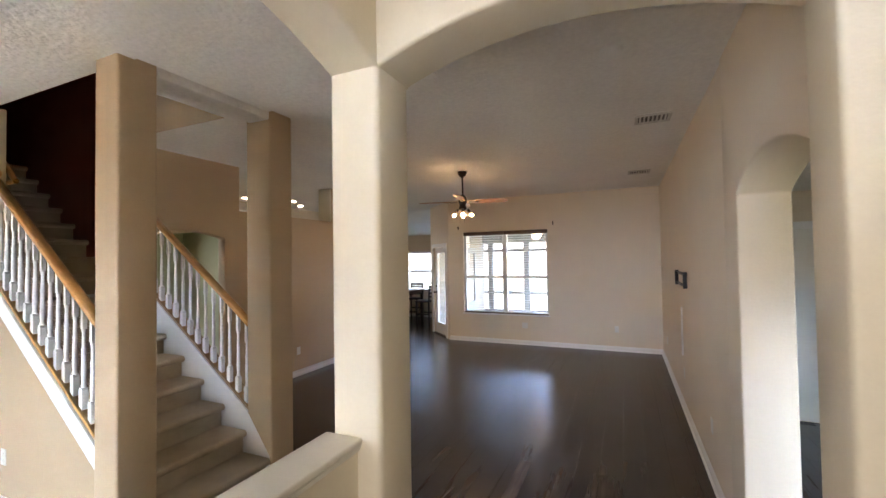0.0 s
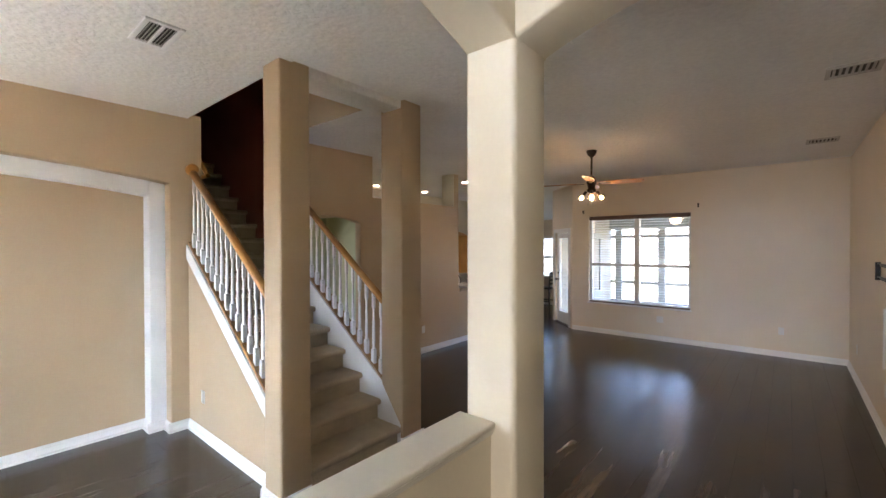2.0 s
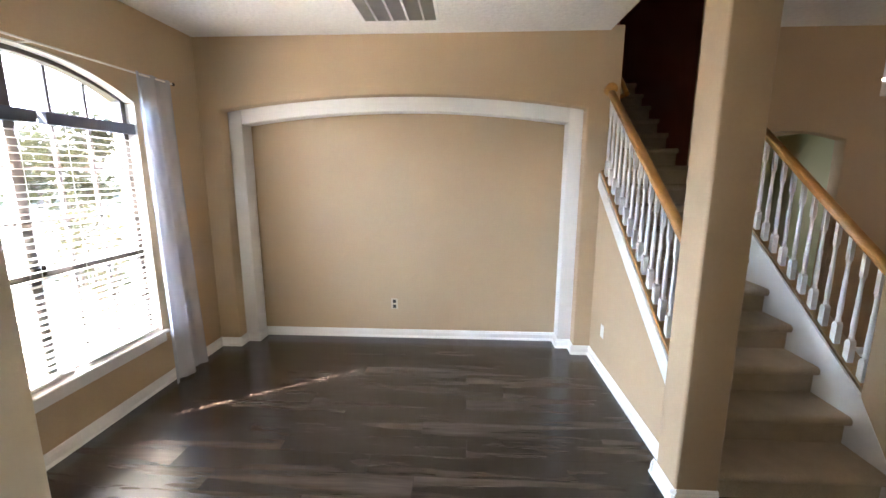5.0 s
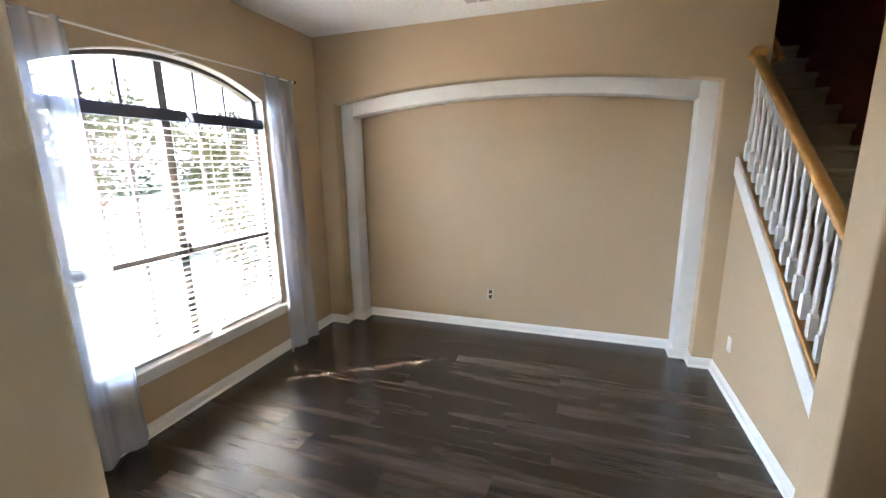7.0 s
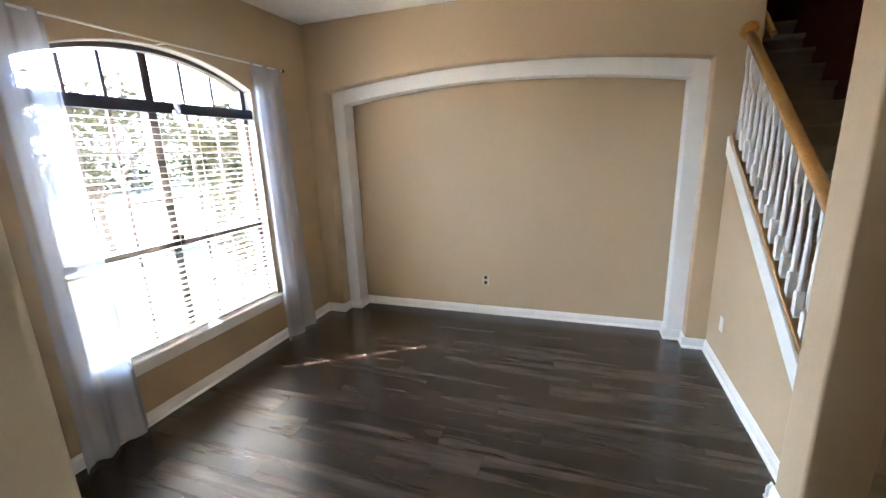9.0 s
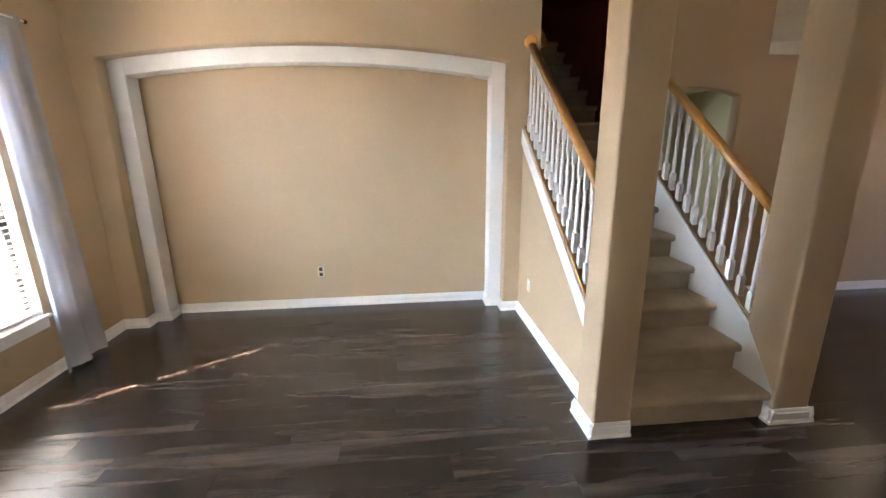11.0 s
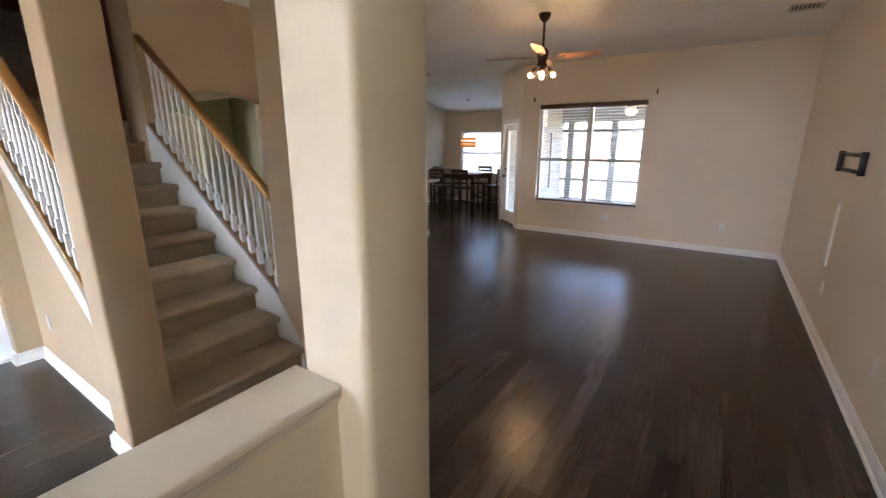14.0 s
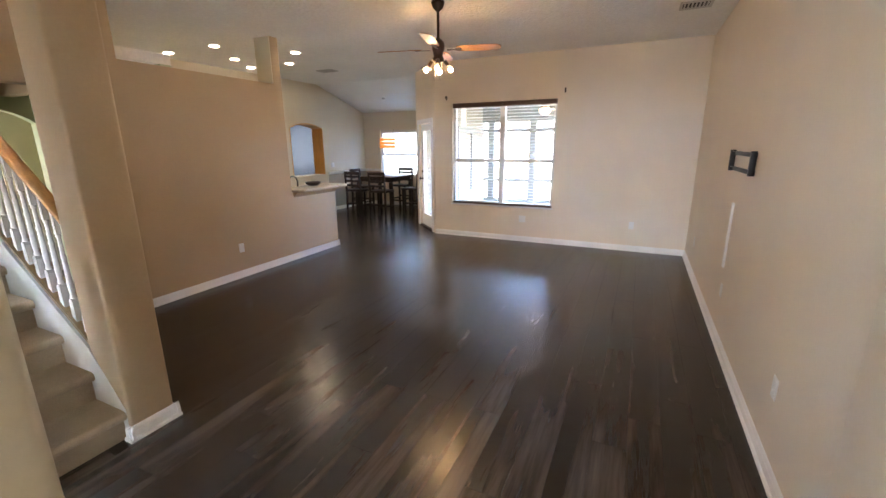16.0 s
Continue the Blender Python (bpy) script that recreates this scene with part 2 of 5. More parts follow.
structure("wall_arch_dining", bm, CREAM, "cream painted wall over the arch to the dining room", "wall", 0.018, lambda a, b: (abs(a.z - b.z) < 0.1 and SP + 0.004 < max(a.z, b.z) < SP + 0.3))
bm = bmesh.new()
slab(bm, arc(PX1 + 0.001, 1.802, SP, 0.135, 24) + [(1.802, ZF), (PX1 + 0.001, ZF)], "y", PY0, PY1)
structure("wall_arch_living", bm, CREAM, "cream painted wall over the arch to the living room", "wall", 0.018, lambda a, b: (abs(a.z - b.z) < 0.1 and SP + 0.004 < max(a.z, b.z) < SP + 0.3))
bm = bmesh.new()
box(bm, PX0, PX1, YF, 1.17, 0, ZF)
structure("wall_entry_side", bm, CREAM, "cream painted wall beside the entry", "wall")
bm = bmesh.new()
box(bm, 1.802, 2.25, PY0 + 0.03, PY1, 0, ZF)
structure("pillar_foyer_end", bm, CREAM, "cream painted wall end with rounded corners beside the arch", "pillar", 0.022)
bm = bmesh.new()
box(bm, 2.25, 2.40, YF, PY1, 0, ZF)
structure("wall_foyer", bm, CREAM, "cream painted foyer wall", "wall")
# entry front with a transom opening behind the visitor
bm = bmesh.new()
for a in ((PX0, 0.60, 0, ZF), (1.70, 2.40, 0, ZF), (0.60, 1.70, 2.95, ZF), (0.60, 1.70, 0, 2.55)):
    box(bm, a[0], a[1], YF - 0.2, YF, a[2], a[3])
structure("wall_entry_front", bm, CREAM, "cream painted front wall with a transom over the entry", "wall")

# -- right side: hall wall with arched doorway, living wall
bm = bmesh.new()
AY0, AY1, AZ = 3.50, 4.615, 2.125
slab(bm, [(PY1 + 0.002, 0), (AY0, 0)] + arc(AY0, AY1, AZ, 0.15, 24) + [(AY1, 0), (4.93, 0), (4.93, ZC), (PY1 + 0.002, ZC)], "x", XL - 0.014, XL + 0.245)
box(bm, XL, XL + 0.245, 4.93, YB + 0.2, 0, ZC)
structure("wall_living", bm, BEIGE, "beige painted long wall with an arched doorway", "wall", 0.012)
bm = bmesh.new()
box(bm, 3.7, 3.82, PY1, 7.48, 0, ZC)
box(bm, XL + 0.247, 3.7, 7.36, 7.48, 0, ZC)
for a in ((2.25, 2.72, 0, ZC), (3.05, 3.7, 0, ZC), (2.72, 3.05, 0, 0.6), (2.72, 3.05, 1.7, ZC)):
    box(bm, a[0], a[1], PY1 + 0.002, PY1 + 0.10, a[2], a[3])
structure("wall_hall", bm, BEIGE, "beige painted walls of the side hall", "wall")
bm = bmesh.new()
box(bm, 2.112, 3.82, PY1 + 0.002, 7.48, 2.45, 2.55)
structure("ceiling_hall", bm, CEIL, "white ceiling of the side hall", "ceiling")

# -- back wall with window, angled wall with glass door
BX0, BX1, BZ0, BZ1 = -1.955, -0.14, 0.607, 2.346
bm = bmesh.new()
box(bm, -2.30, BX0, YB, YB + 0.18, 0, ZC)
box(bm, BX1, XL + 0.2, YB, YB + 0.18, 0, ZC)
box(bm, BX0, BX1, YB, YB + 0.18, 0, BZ0)
box(bm, BX0, BX1, YB, YB + 0.18, BZ1, ZC)
structure("wall_back", bm, BEIGE, "beige painted back wall with a wide window", "wall")
DL = 1.17                                                  # length of the angled wall
ANG = Matrix.Translation((-2.30, YB, 0)) @ Matrix.Rotation(radians(135), 4, "Z")
bm = bmesh.new()
box(bm, 0, 0.16, -0.16, 0, 0, ZC)
box(bm, 1.00, DL, -0.16, 0, 0, ZC)
box(bm, 0.16, 1.00, -0.16, 0, 2.06, ZC)
bm.transform(ANG)
structure("wall_angled", bm, BEIGE, "beige painted angled wall with a glass patio door", "wall")
bm = bmesh.new()
EX, EY = -2.30 - DL * 0.7071, YB + DL * 0.7071
box(bm, EX, EX + 0.16, EY, 13.2, 0, ZC)
structure("wall_nook_side", bm, BEIGE, "beige painted side wall of the breakfast nook", "wall")
YN = 13.2
NX0, NX1, NZ0, NZ1 = -5.46, -3.9, 0.80, 2.04
bm = bmesh.new()
box(bm, -6.2, NX0, YN, YN + 0.18, 0, ZC)
box(bm, NX1, EX + 0.16, YN, YN + 0.18, 0, ZC)
box(bm, NX0, NX1, YN, YN + 0.18, 0, NZ0)
box(bm, NX0, NX1, YN, YN + 0.18, NZ1, ZC)
structure("wall_nook", bm, BEIGE, "beige painted nook wall with a bright window", "wall")
# kitchen far wall with an arched, wood-lined opening
KX = -6.0
bm = bmesh.new()
KY0, KY1, KZ0, KZ1 = 10.40, 11.48, 0.95, 2.04
box(bm, KX - 0.32, KX, 5.6, KY0, 0, ZC)
box(bm, KX - 0.32, KX, KY1, YN, 0, ZC)
box(bm, KX - 0.32, KX, KY0, KY1, 0, KZ0)
slab(bm, arc(KY0, KY1, KZ1, 0.11, 16) + [(KY1, ZC), (KY0, ZC)], "x", KX - 0.32, KX)
structure("wall_kitchen", bm, CREAM, "cream painted kitchen wall with an arched opening", "wall")
bm = bmesh.new()
box(bm, KX - 0.318, KX + 0.004, KY0, KY0 + 0.02, KZ0, KZ1)
box(bm, KX - 0.318, KX + 0.004, KY1 - 0.02, KY1, KZ0, KZ1)
slab(bm, arc(KY0, KY1, KZ1, 0.108, 16) + arc(KY0 + 0.02, KY1 - 0.02, KZ1, 0.088, 16)[::-1], "x", KX - 0.318, KX + 0.004)
structure("trim_kitchen_arch", bm, MAPLE, "orange varnished wood lining of the arched opening", "trim")
bm = bmesh.new()
box(bm, -9.2, -9.0, 7.0, YN, 0, ZC)
box(bm, -9.0, KX - 0.32, YN - 0.15, YN, 0, ZC)
box(bm, -9.0, KX - 0.32, 7.0, 7.15, 0, ZC)
structure("wall_back_room", bm, BLUE_WALL, "slate blue walls of the room behind the kitchen", "wall")
bm = bmesh.new()
box(bm, -9.2, XK - 0.13, 5.48, 5.6, 2.2, ZC + 0.16)
structure("wall_kitchen_end", bm, TAN, "tan painted upper end wall of the kitchen", "wall")
# kitchen ceiling, then sloping down over the nook
bm = bmesh.new()
box(bm, -9.2, XK - 0.13, 5.6, 11.4, ZC, ZC + 0.16)
slab(bm, [(11.4, ZC), (YN + 0.18, 2.46), (YN + 0.18, 2.62), (11.4, ZC + 0.16)], "x", -9.2, EX + 0.16)
box(bm, XK - 0.13, -2.0, YB + 0.2, 11.4, ZC, ZC + 0.16)
structure("ceiling_kitchen", bm, CEIL, "white kitchen ceiling sloping down over the nook", "ceiling")

# -- wall between living room and kitchen: doorway arch, open top, column, bar
bm = bmesh.new()
GY0, GY1, GZ = 4.52, 5.50, 2.085
slab(bm, [(4.45, 0), (GY0, 0)] + arc(GY0, GY1, GZ, 0.075, 18) + [(GY1, 0), (8.69, 0), (8.69, 0.985), (7.74, 0.985), (7.74, ZC), (7.60, ZC), (7.60, 2.46),
                                                                (5.72, 2.46), (5.72, ZC), (4.45, ZC)], "x", XK - 0.13, XK)
structure("wall_kitchen_side", bm, TAN, "tan painted wall with an arched doorway, an open plant ledge and a low bar", "wall", 0.010,
          lambda a, b: min(a.y, b.y) > 4.5 and max(a.z, b.z) > 0.1 and (max(a.z, b.z) < ZC - 0.05 or abs(a.z - b.z) > 0.2))
bm = bmesh.new()
box(bm, XK - 0.27, XK - 0.004, 7.585, 7.735, 2.463, ZC)
box(bm, XK - 0.27, XK - 0.132, 7.585, 7.735, 0, 2.463)
structure("pillar_kitchen", bm, CREAM, "cream painted column on the kitchen side of the pass-through", "pillar", 0.008)
# green hall behind the arched doorway
bm = bmesh.new()
box(bm, -5.4, -5.28, 4.33, 4.95, 0, 2.5)
slab(bm, arc(4.95, 5.75, 1.93, 0.14, 14) + [(5.75, 2.5), (4.95, 2.5)], "x", -5.4, -5.28)
box(bm, -5.4, -5.28, 5.75, 6.2, 0, 2.5)
box(bm, -5.28, XK - 0.13, 6.2, 6.32, 0, 2.5)
box(bm, -6.3, -5.28, 6.2, 6.32, 0, 2.5)
# unseen opening cut for the added lamp of the inner hall
for a in ((4.33, 4.5, 0, 2.5), (5.15, 6.2, 0, 2.5), (4.5, 5.15, 0, 0.9), (4.5, 5.15, 2.0, 2.5)):
    box(bm, -6.3, -6.18, a[0], a[1], a[2], a[3])
structure("wall_green_hall", bm, GREEN_WALL, "pale green painted walls of the inner hall with an arch", "wall")
bm = bmesh.new()
box(bm, -6.3, XK - 0.13, 4.45, 6.32, 2.5, 2.6)
structure("ceiling_green_hall", bm, CEIL, "white ceiling of the inner hall", "ceiling")

# -- stairwell shaft
bm = bmesh.new()
box(bm, XN - 0.147, HX, YS, YS + 0.12, ZC + 0.16, 5.8)
structure("wall_stairwell_left", bm, TAN, "tan painted upper stairwell wall", "wall")
bm = bmesh.new()
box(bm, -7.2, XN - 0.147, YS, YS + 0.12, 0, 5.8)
structure("wall_stairs_left", bm, MAROON, "deep maroon stairwell wall", "wall")
bm = bmesh.new()
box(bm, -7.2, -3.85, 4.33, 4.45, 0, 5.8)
structure("wall_stairs_right", bm, MAROON, "deep maroon stairwell wall", "wall")
bm = bmesh.new()
box(bm, -3.85, XK, 4.33, 4.45, 0, 5.8)
structure("wall_stairs_corner", bm, TAN, "tan painted wall beside the upper steps", "wall")
bm = bmesh.new()
box(bm, XK, HX, 4.299, 4.304, ZC - 0.001, 5.8)
structure("wall_stairwell_right", bm, TAN, "tan painted stairwell wall over the handrail", "wall")
bm = bmesh.new()
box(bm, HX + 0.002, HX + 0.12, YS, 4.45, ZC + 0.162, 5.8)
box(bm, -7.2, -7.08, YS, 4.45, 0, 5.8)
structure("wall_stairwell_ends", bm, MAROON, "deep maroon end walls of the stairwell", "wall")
bm = bmesh.new()
box(bm, -7.2, HX + 0.12, YS, 4.45, 5.8, 5.9)
structure("ceiling_stairwell", bm, CEIL, "white ceiling over the stairwell", "ceiling")

# -- stair pillars
def stair_pillar(name, x0, x1, y0, y1):
    bm = bmesh.new()
    box(bm, x0, x1, y0, y1, 0, ZC)
    ob = structure(name, bm, TAN, "tan painted square pillar at the foot of the stairs", "pillar", 0.016)
    return ob


pillar_a = stair_pillar("pillar_stair_near", -1.615, -1.392, 3.197, 3.425)
pillar_b = stair_pillar("pillar_stair_far", -1.665, -1.395, 4.317, 4.565)

bm = bmesh.new()
box(bm, -1.615, -1.394, 3.426, 4.316, 2.955, ZC)
structure("trim_stair_beam", bm, CEIL, "shallow white drop beam between the stair pillars", "trim", 0.012)

# knee wall beside the stairs on the dining side, stair stringer on the hall side
SL = 0.72                                                  # slope of the flight
def cap_left(x):
    return 0.765 + 0.725 * (-1.86 - x)
def cap_right(x):
    return 0.545 + 0.73 * (-1.655 - x)


bm = bmesh.new()
slab(bm, [(-1.60, 0), (-1.60, cap_left(-1.60)), (XN, cap_left(XN)), (XN, 0)], "y", YS, YS + 0.12)
structure("wall_stair_knee", bm, TAN, "tan painted sloping knee wall beside the stairs", "half wall")
bm = bmesh.new()
slab(bm, [(-1.66, 0), (-1.66, cap_right(-1.66)), (XK, cap_right(XK)), (XK, 0)], "y", 4.33, 4.45)
structure("wall_stair_hall_side", bm, TAN, "tan painted sloping wall under the far stair rail", "half wall")

# half wall with cap between foyer and dining room
bm = bmesh.new()
box(bm, 0.128, 0.262, 1.45, PY0, 0, 1.035)
structure("wall_half", bm, CREAM, "cream painted half wall between foyer and dining room", "half wall")

# ---------------------------------------------------------------- trim
BASE_PROFILE = [(0, 0), (0.027, 0), (0.026, 0.009), (0.021, 0.017), (0.014, 0.020), (0.014, 0.063), (0.009, 0.070), (0.009, 0.077), (0.004, 0.088), (0, 0.090)]


def moulding(bm, p, q, n, profile, z=0.0):
    """Sweep a profile of (out, up) from p to q along a wall whose face looks towards n."""
    p, q, n = Vector((*p, z)), Vector((*q, z)), Vector((*n, 0))
    a = [bm.verts.new(p + n * o + Vector((0, 0, u))) for o, u in profile]
    b = [bm.verts.new(q + n * o + Vector((0, 0, u))) for o, u in profile]
    fs = [bm.faces.new(a), bm.faces.new(b)]
    for i in range(len(profile)):
        j = (i + 1) % len(profile)
        fs.append(bm.faces.new((a[i], a[j], b[j], b[i])))
    bmesh.ops.recalc_face_normals(bm, faces=fs)


def baseboard(name, runs):
    bm = bmesh.new()
    for p, q, n in runs:
        moulding(bm, p, q, n, BASE_PROFILE)
    return structure(name, bm, WHITE, "white painted wooden baseboard", "baseboard")


XW, XI = XN - 0.147, -3.633
baseboard("baseboard_dining_front", [((XN, YF), (PX0, YF), (0, 1))])
baseboard("baseboard_niche", [
    ((XN, YF), (XN, NY0 + 0.026), (1, 0)), ((XW, NY0), (XN, NY0), (0, 1)), ((XW, NY0), (XW, IY0 + 0.026), (1, 0)), ((XI, IY0), (XW, IY0), (0, 1)),
    ((XI, IY0), (XI, IY1), (1, 0)), ((XI, IY1), (XW, IY1), (0, -1)), ((XW, IY1 - 0.026), (XW, NY1), (1, 0)), ((XW, NY1), (XN, NY1), (0, -1)),
    ((XN, NY1 - 0.026), (XN, YS), (1, 0))])
baseboard("baseboard_stair_wall", [((XN, YS), (-1.615, YS), (0, -1))])
baseboard("baseboard_pillar_near", [((-1.642, 3.197), (-1.366, 3.197), (0, -1)), ((-1.392, 3.171), (-1.392, 3.425), (1, 0)), ((-1.615, 3.171), (-1.615, YS), (-1, 0))])
baseboard("baseboard_pillar_far", [((-1.395, 4.291), (-1.395, 4.591), (1, 0)), ((-1.44, 4.317), (-1.369, 4.317), (0, -1)), ((-1.665, 4.565), (-1.369, 4.565), (0, 1))])
baseboard("baseboard_kitchen_side", [((XK, 4.45), (XK, GY0), (1, 0)), ((XK, GY1), (XK, 8.706), (1, 0)),
                                     ((XK - 0.13, 8.69), (XK + 0.016, 8.69), (0, 1))])
baseboard("baseboard_back", [((-2.30, YB), (XL, YB), (0, -1))])
baseboard("baseboard_living", [((XL - 0.014, AY1), (XL - 0.014, 4.93), (-1, 0)), ((XL, 4.93), (XL, YB), (-1, 0)), ((XL - 0.014, PY1), (XL - 0.014, AY0), (-1, 0))])
baseboard("baseboard_nook", [((KX, 9.6), (KX, YN), (1, 0)), ((KX, YN), (EX, YN), (0, -1))])
baseboard("baseboard_foyer", [((2.25, YF), (2.25, PY0 + 0.03), (-1, 0)), ((1.802, PY0 + 0.014), (1.802, PY1), (-1, 0)), ((1.802, PY0 + 0.03), (2.25, PY0 + 0.03), (0, -1)), ((0.262, 1.45), (0.262, PY0), (1, 0)), ((0.128, 1.45), (0.128, PY0), (-1, 0)), ((PX1, 3.164), (PX1, PY1), (1, 0)),
                              ((0.262, PY0), (PX1, PY0), (0, -1)), ((PX0, PY1), (PX1, PY1), (0, 1)), ((PX0, PY0), (PX0, PY1), (-1, 0))])
bm = bmesh.new()
RAIL_PROFILE = [(0, 0), (0.014, 0.006), (0.022, 0.03), (0.026, 0.05), (0.018, 0.062), (0, 0.066)]
moulding(bm, (KX, 11.6), (KX, YN), (1, 0), RAIL_PROFILE, 0.93)
moulding(bm, (KX, YN), (NX0, YN), (0, -1), RAIL_PROFILE, 0.93)
structure("trim_chair_rail", bm, WHITE, "white painted chair rail in the nook", "trim")

DADO = mat("taupe_dado_paint", (0.36, 0.31, 0.25), 0.55, stain=0.04, grain=0.02, grain_size=60, bump=0.08, bump_size=90)
bm = bmesh.new()
box(bm, KX, KX + 0.004, 11.6, YN - 0.004, 0.0, 0.93)
box(bm, KX, NX0 - 0.03, YN - 0.004, YN, 0.0, 0.93)
structure("trim_dado", bm, DADO, "taupe painted lower wall under the chair rail", "dado")

# half wall cap
bm = bmesh.new()
box(bm, 0.105, 0.285, 1.45, PY0, 1.045, 1.072)
structure("trim_half_wall_cap", bm, CAP, "cream white wooden cap on the half wall", "trim", 0.008)
bm = bmesh.new()
for x, n in ((0.262, 1), (0.128, -1)):
    moulding(bm, (x, 1.45), (x, PY0), (n, 0), [(0, 0), (0.008, 0.004), (0.016, 0.022), (0.019, 0.03), (0, 0.03)], 1.014)
structure("trim_half_wall_moulding", bm, CAP, "cream white moulding under the half wall cap", "trim")

# sloping white skirt board on the dining side of the stairs
bm = bmesh.new()
slab(bm, [(-1.612, cap_left(-1.612) - 0.03), (-3.38, cap_left(-3.38) - 0.03), (-3.38, cap_left(-3.38) - 0.165), (-1.612, cap_left(-1.612) - 0.175)], "y", YS - 0.02, YS)
structure("trim_stair_skirt", bm, WHITE, "white painted sloping skirt board below the stair rail", "trim", 0.004)

# ---------------------------------------------------------------- staircase
RISE, TREAD, NOSE = 0.186, 0.2605, -1.405
staircase = base("staircase", -1.5, 3.86, 0, "straight carpeted staircase with beige carpet between two white stringers", "staircase")


def step_mesh():
    bm = bmesh.new()
    pts = [(-0.046, -RISE), (-0.046, -0.050), (-0.034, -0.054)]
    for i in range(7):
        a = math.radians(-80 + i * 28)
        pts.append((-0.026 + 0.026 * math.cos(a), -0.028 + 0.028 * math.sin(a)))
    pts += [(-0.34, 0.0), (-0.34, -RISE)]
    slab(bm, pts, "y", 3.411, 4.313)
    bmesh.ops.subdivide_edges(bm, edges=[e for e in bm.edges if abs(e.verts[0].co.y - e.verts[1].co.y) > 0.5], cuts=14)
    for v in bm.verts:
        k = noise.noise(Vector((v.co.x * 9, v.co.y * 6, v.co.z * 9)))
        v.co.x += 0.004 * k
        v.co.z += 0.003 * k if v.co.z > -0.05 else 0
    return finish("step", bm, CARPET, smooth=True)


STEP = step_mesh()
for i in range(16):
    s = new("step", STEP)
    s.parent = staircase
    s.matrix_parent_inverse = Matrix.Translation((1.5, -3.86, 0))
    s.location = (NOSE - TREAD * i, 0, RISE * (i + 1))
bm = bmesh.new()
slab(bm, [(-1.415, 0.0), (-1.415, 0.20), (-1.665, cap_right(-1.665) - 0.02), (XK, cap_right(XK) - 0.02), (XK, cap_right(XK) - 0.75), (-1.9, 0)], "y", 4.314, 4.329)
part("stringer", bm, WHITE, staircase, "white painted stringer board")
bm = bmesh.new()
slab(bm, [(-1.43, 0.0), (-1.43, 0.22), (-1.62, 0.56), (-1.62, cap_left(-1.62) - 0.04), (XN, cap_left(XN) - 0.04), (XN, cap_left(XN) - 0.75), (-1.9, 0)], "y", 3.4105, 3.424)
part("stringer", bm, WHITE, staircase, "white painted stringer board")


def baluster_mesh(h):
    """A turned white baluster on a square foot."""
    bm = bmesh.new()
    k = h
    lathe(bm, [(0.012, 0.125), (0.0165, 0.14), (0.0120, 0.155), (0.0140, 0.18), (0.0155, 0.33 * k), (0.0135, 0.45 * k), (0.0125, 0.55 * k), (0.015, 0.57 * k), (0.0115, 0.59 * k),
               (0.0105, 0.74 * k), (0.0145, 0.755 * k), (0.0125, 0.775 * k), (0.010, 0.78 * k)], 10)
    w = 0.0185
    slab(bm, [(-w, -0.03), (w, -0.03), (w, 0.110), (0.011, 0.128), (-0.011, 0.128), (-w, 0.110)], "y", -w, w)
    v = 0.013
    slab(bm, [(-v, 0.775 * k), (v, 0.775 * k), (v, k + 0.035), (-v, k + 0.035)], "y", -v, v)
    return finish("baluster", bm, WHITE)


def railing(name, y, x0, x1, cap, top, label):
    ob = base(name, x1, y, 0, label, "railing")
    bm = bmesh.new()
    slab(bm, [(x1, cap(x1)), (x0, cap(x0)), (x0, cap(x0) - 0.028), (x1, cap(x1) - 0.028)], "y", y - 0.036, y + 0.036)
    part("base_rail", bm, OAK, ob, "varnished oak base rail", 0.005)
    bm = bmesh.new()
    prof = [(-0.024, 0), (0.024, 0), (0.028, 0.012), (0.022, 0.022), (0.033, 0.034), (0.030, 0.050), (0.016, 0.060), (-0.016, 0.060), (-0.030, 0.050), (-0.033, 0.034), (-0.022, 0.022), (-0.028, 0.012)]
    a = [bm.verts.new((x0, y + u, top(x0) - 0.06 + v)) for u, v in prof]
    b = [bm.verts.new((x1, y + u, top(x1) - 0.06 + v)) for u, v in prof]
    bm.faces.new(a), bm.faces.new(b)
    for i in range(len(prof)):
        j = (i + 1) % len(prof)
        bm.faces.new((a[i], a[j], b[j], b[i])).smooth = True
    bmesh.ops.recalc_face_normals(bm, faces=bm.faces)
    part("handrail", bm, OAK, ob, "varnished oak handrail")
    n = int((x1 - x0) / 0.104)
    xm = (x0 + x1) / 2
    me = baluster_mesh(top(xm) - 0.06 - cap(xm))
    for i in range(n):
        x = x1 - 0.055 - 0.104 * i
        p = new("baluster", me)
        p.parent = ob
        p.matrix_parent_inverse = Matrix.Translation((-x1, -y, 0))
        p.location = (x, y, cap(x))
        p.scale = (1, 1, (top(x) - 0.06 - cap(x)) / (top(xm) - 0.06 - cap(xm)))
    return ob


rail_l = railing("stair_railing", 3.322, XN + 0.005, -1.617, cap_left, lambda x: 1.485 + 0.735 * (-1.87 - x), "stair railing with oak handrail and white turned balusters, dining side")
rail_r = railing("stair_railing", 4.366, XK + 0.005, -1.667, cap_right, lambda x: 1.262 + 0.745 * (-1.65 - x), "stair railing with oak handrail and white turned balusters, hall side")
bm = bmesh.new()
zt = 1.485 + 0.735 * (-1.87 - XN) - 0.03
tube(bm, (XN - 0.006, 3.322, zt), (XN + 0.05, 3.322, zt + 0.012), 0.058, 0.050, 20)
part("rosette", bm, OAK, rail_l, "round oak end rosette", 0.006)
hr = base("wall_handrail", -3.5, 3.48, 2.5, "oak wall handrail rising along the stairwell wall", "handrail")
bm = bmesh.new()
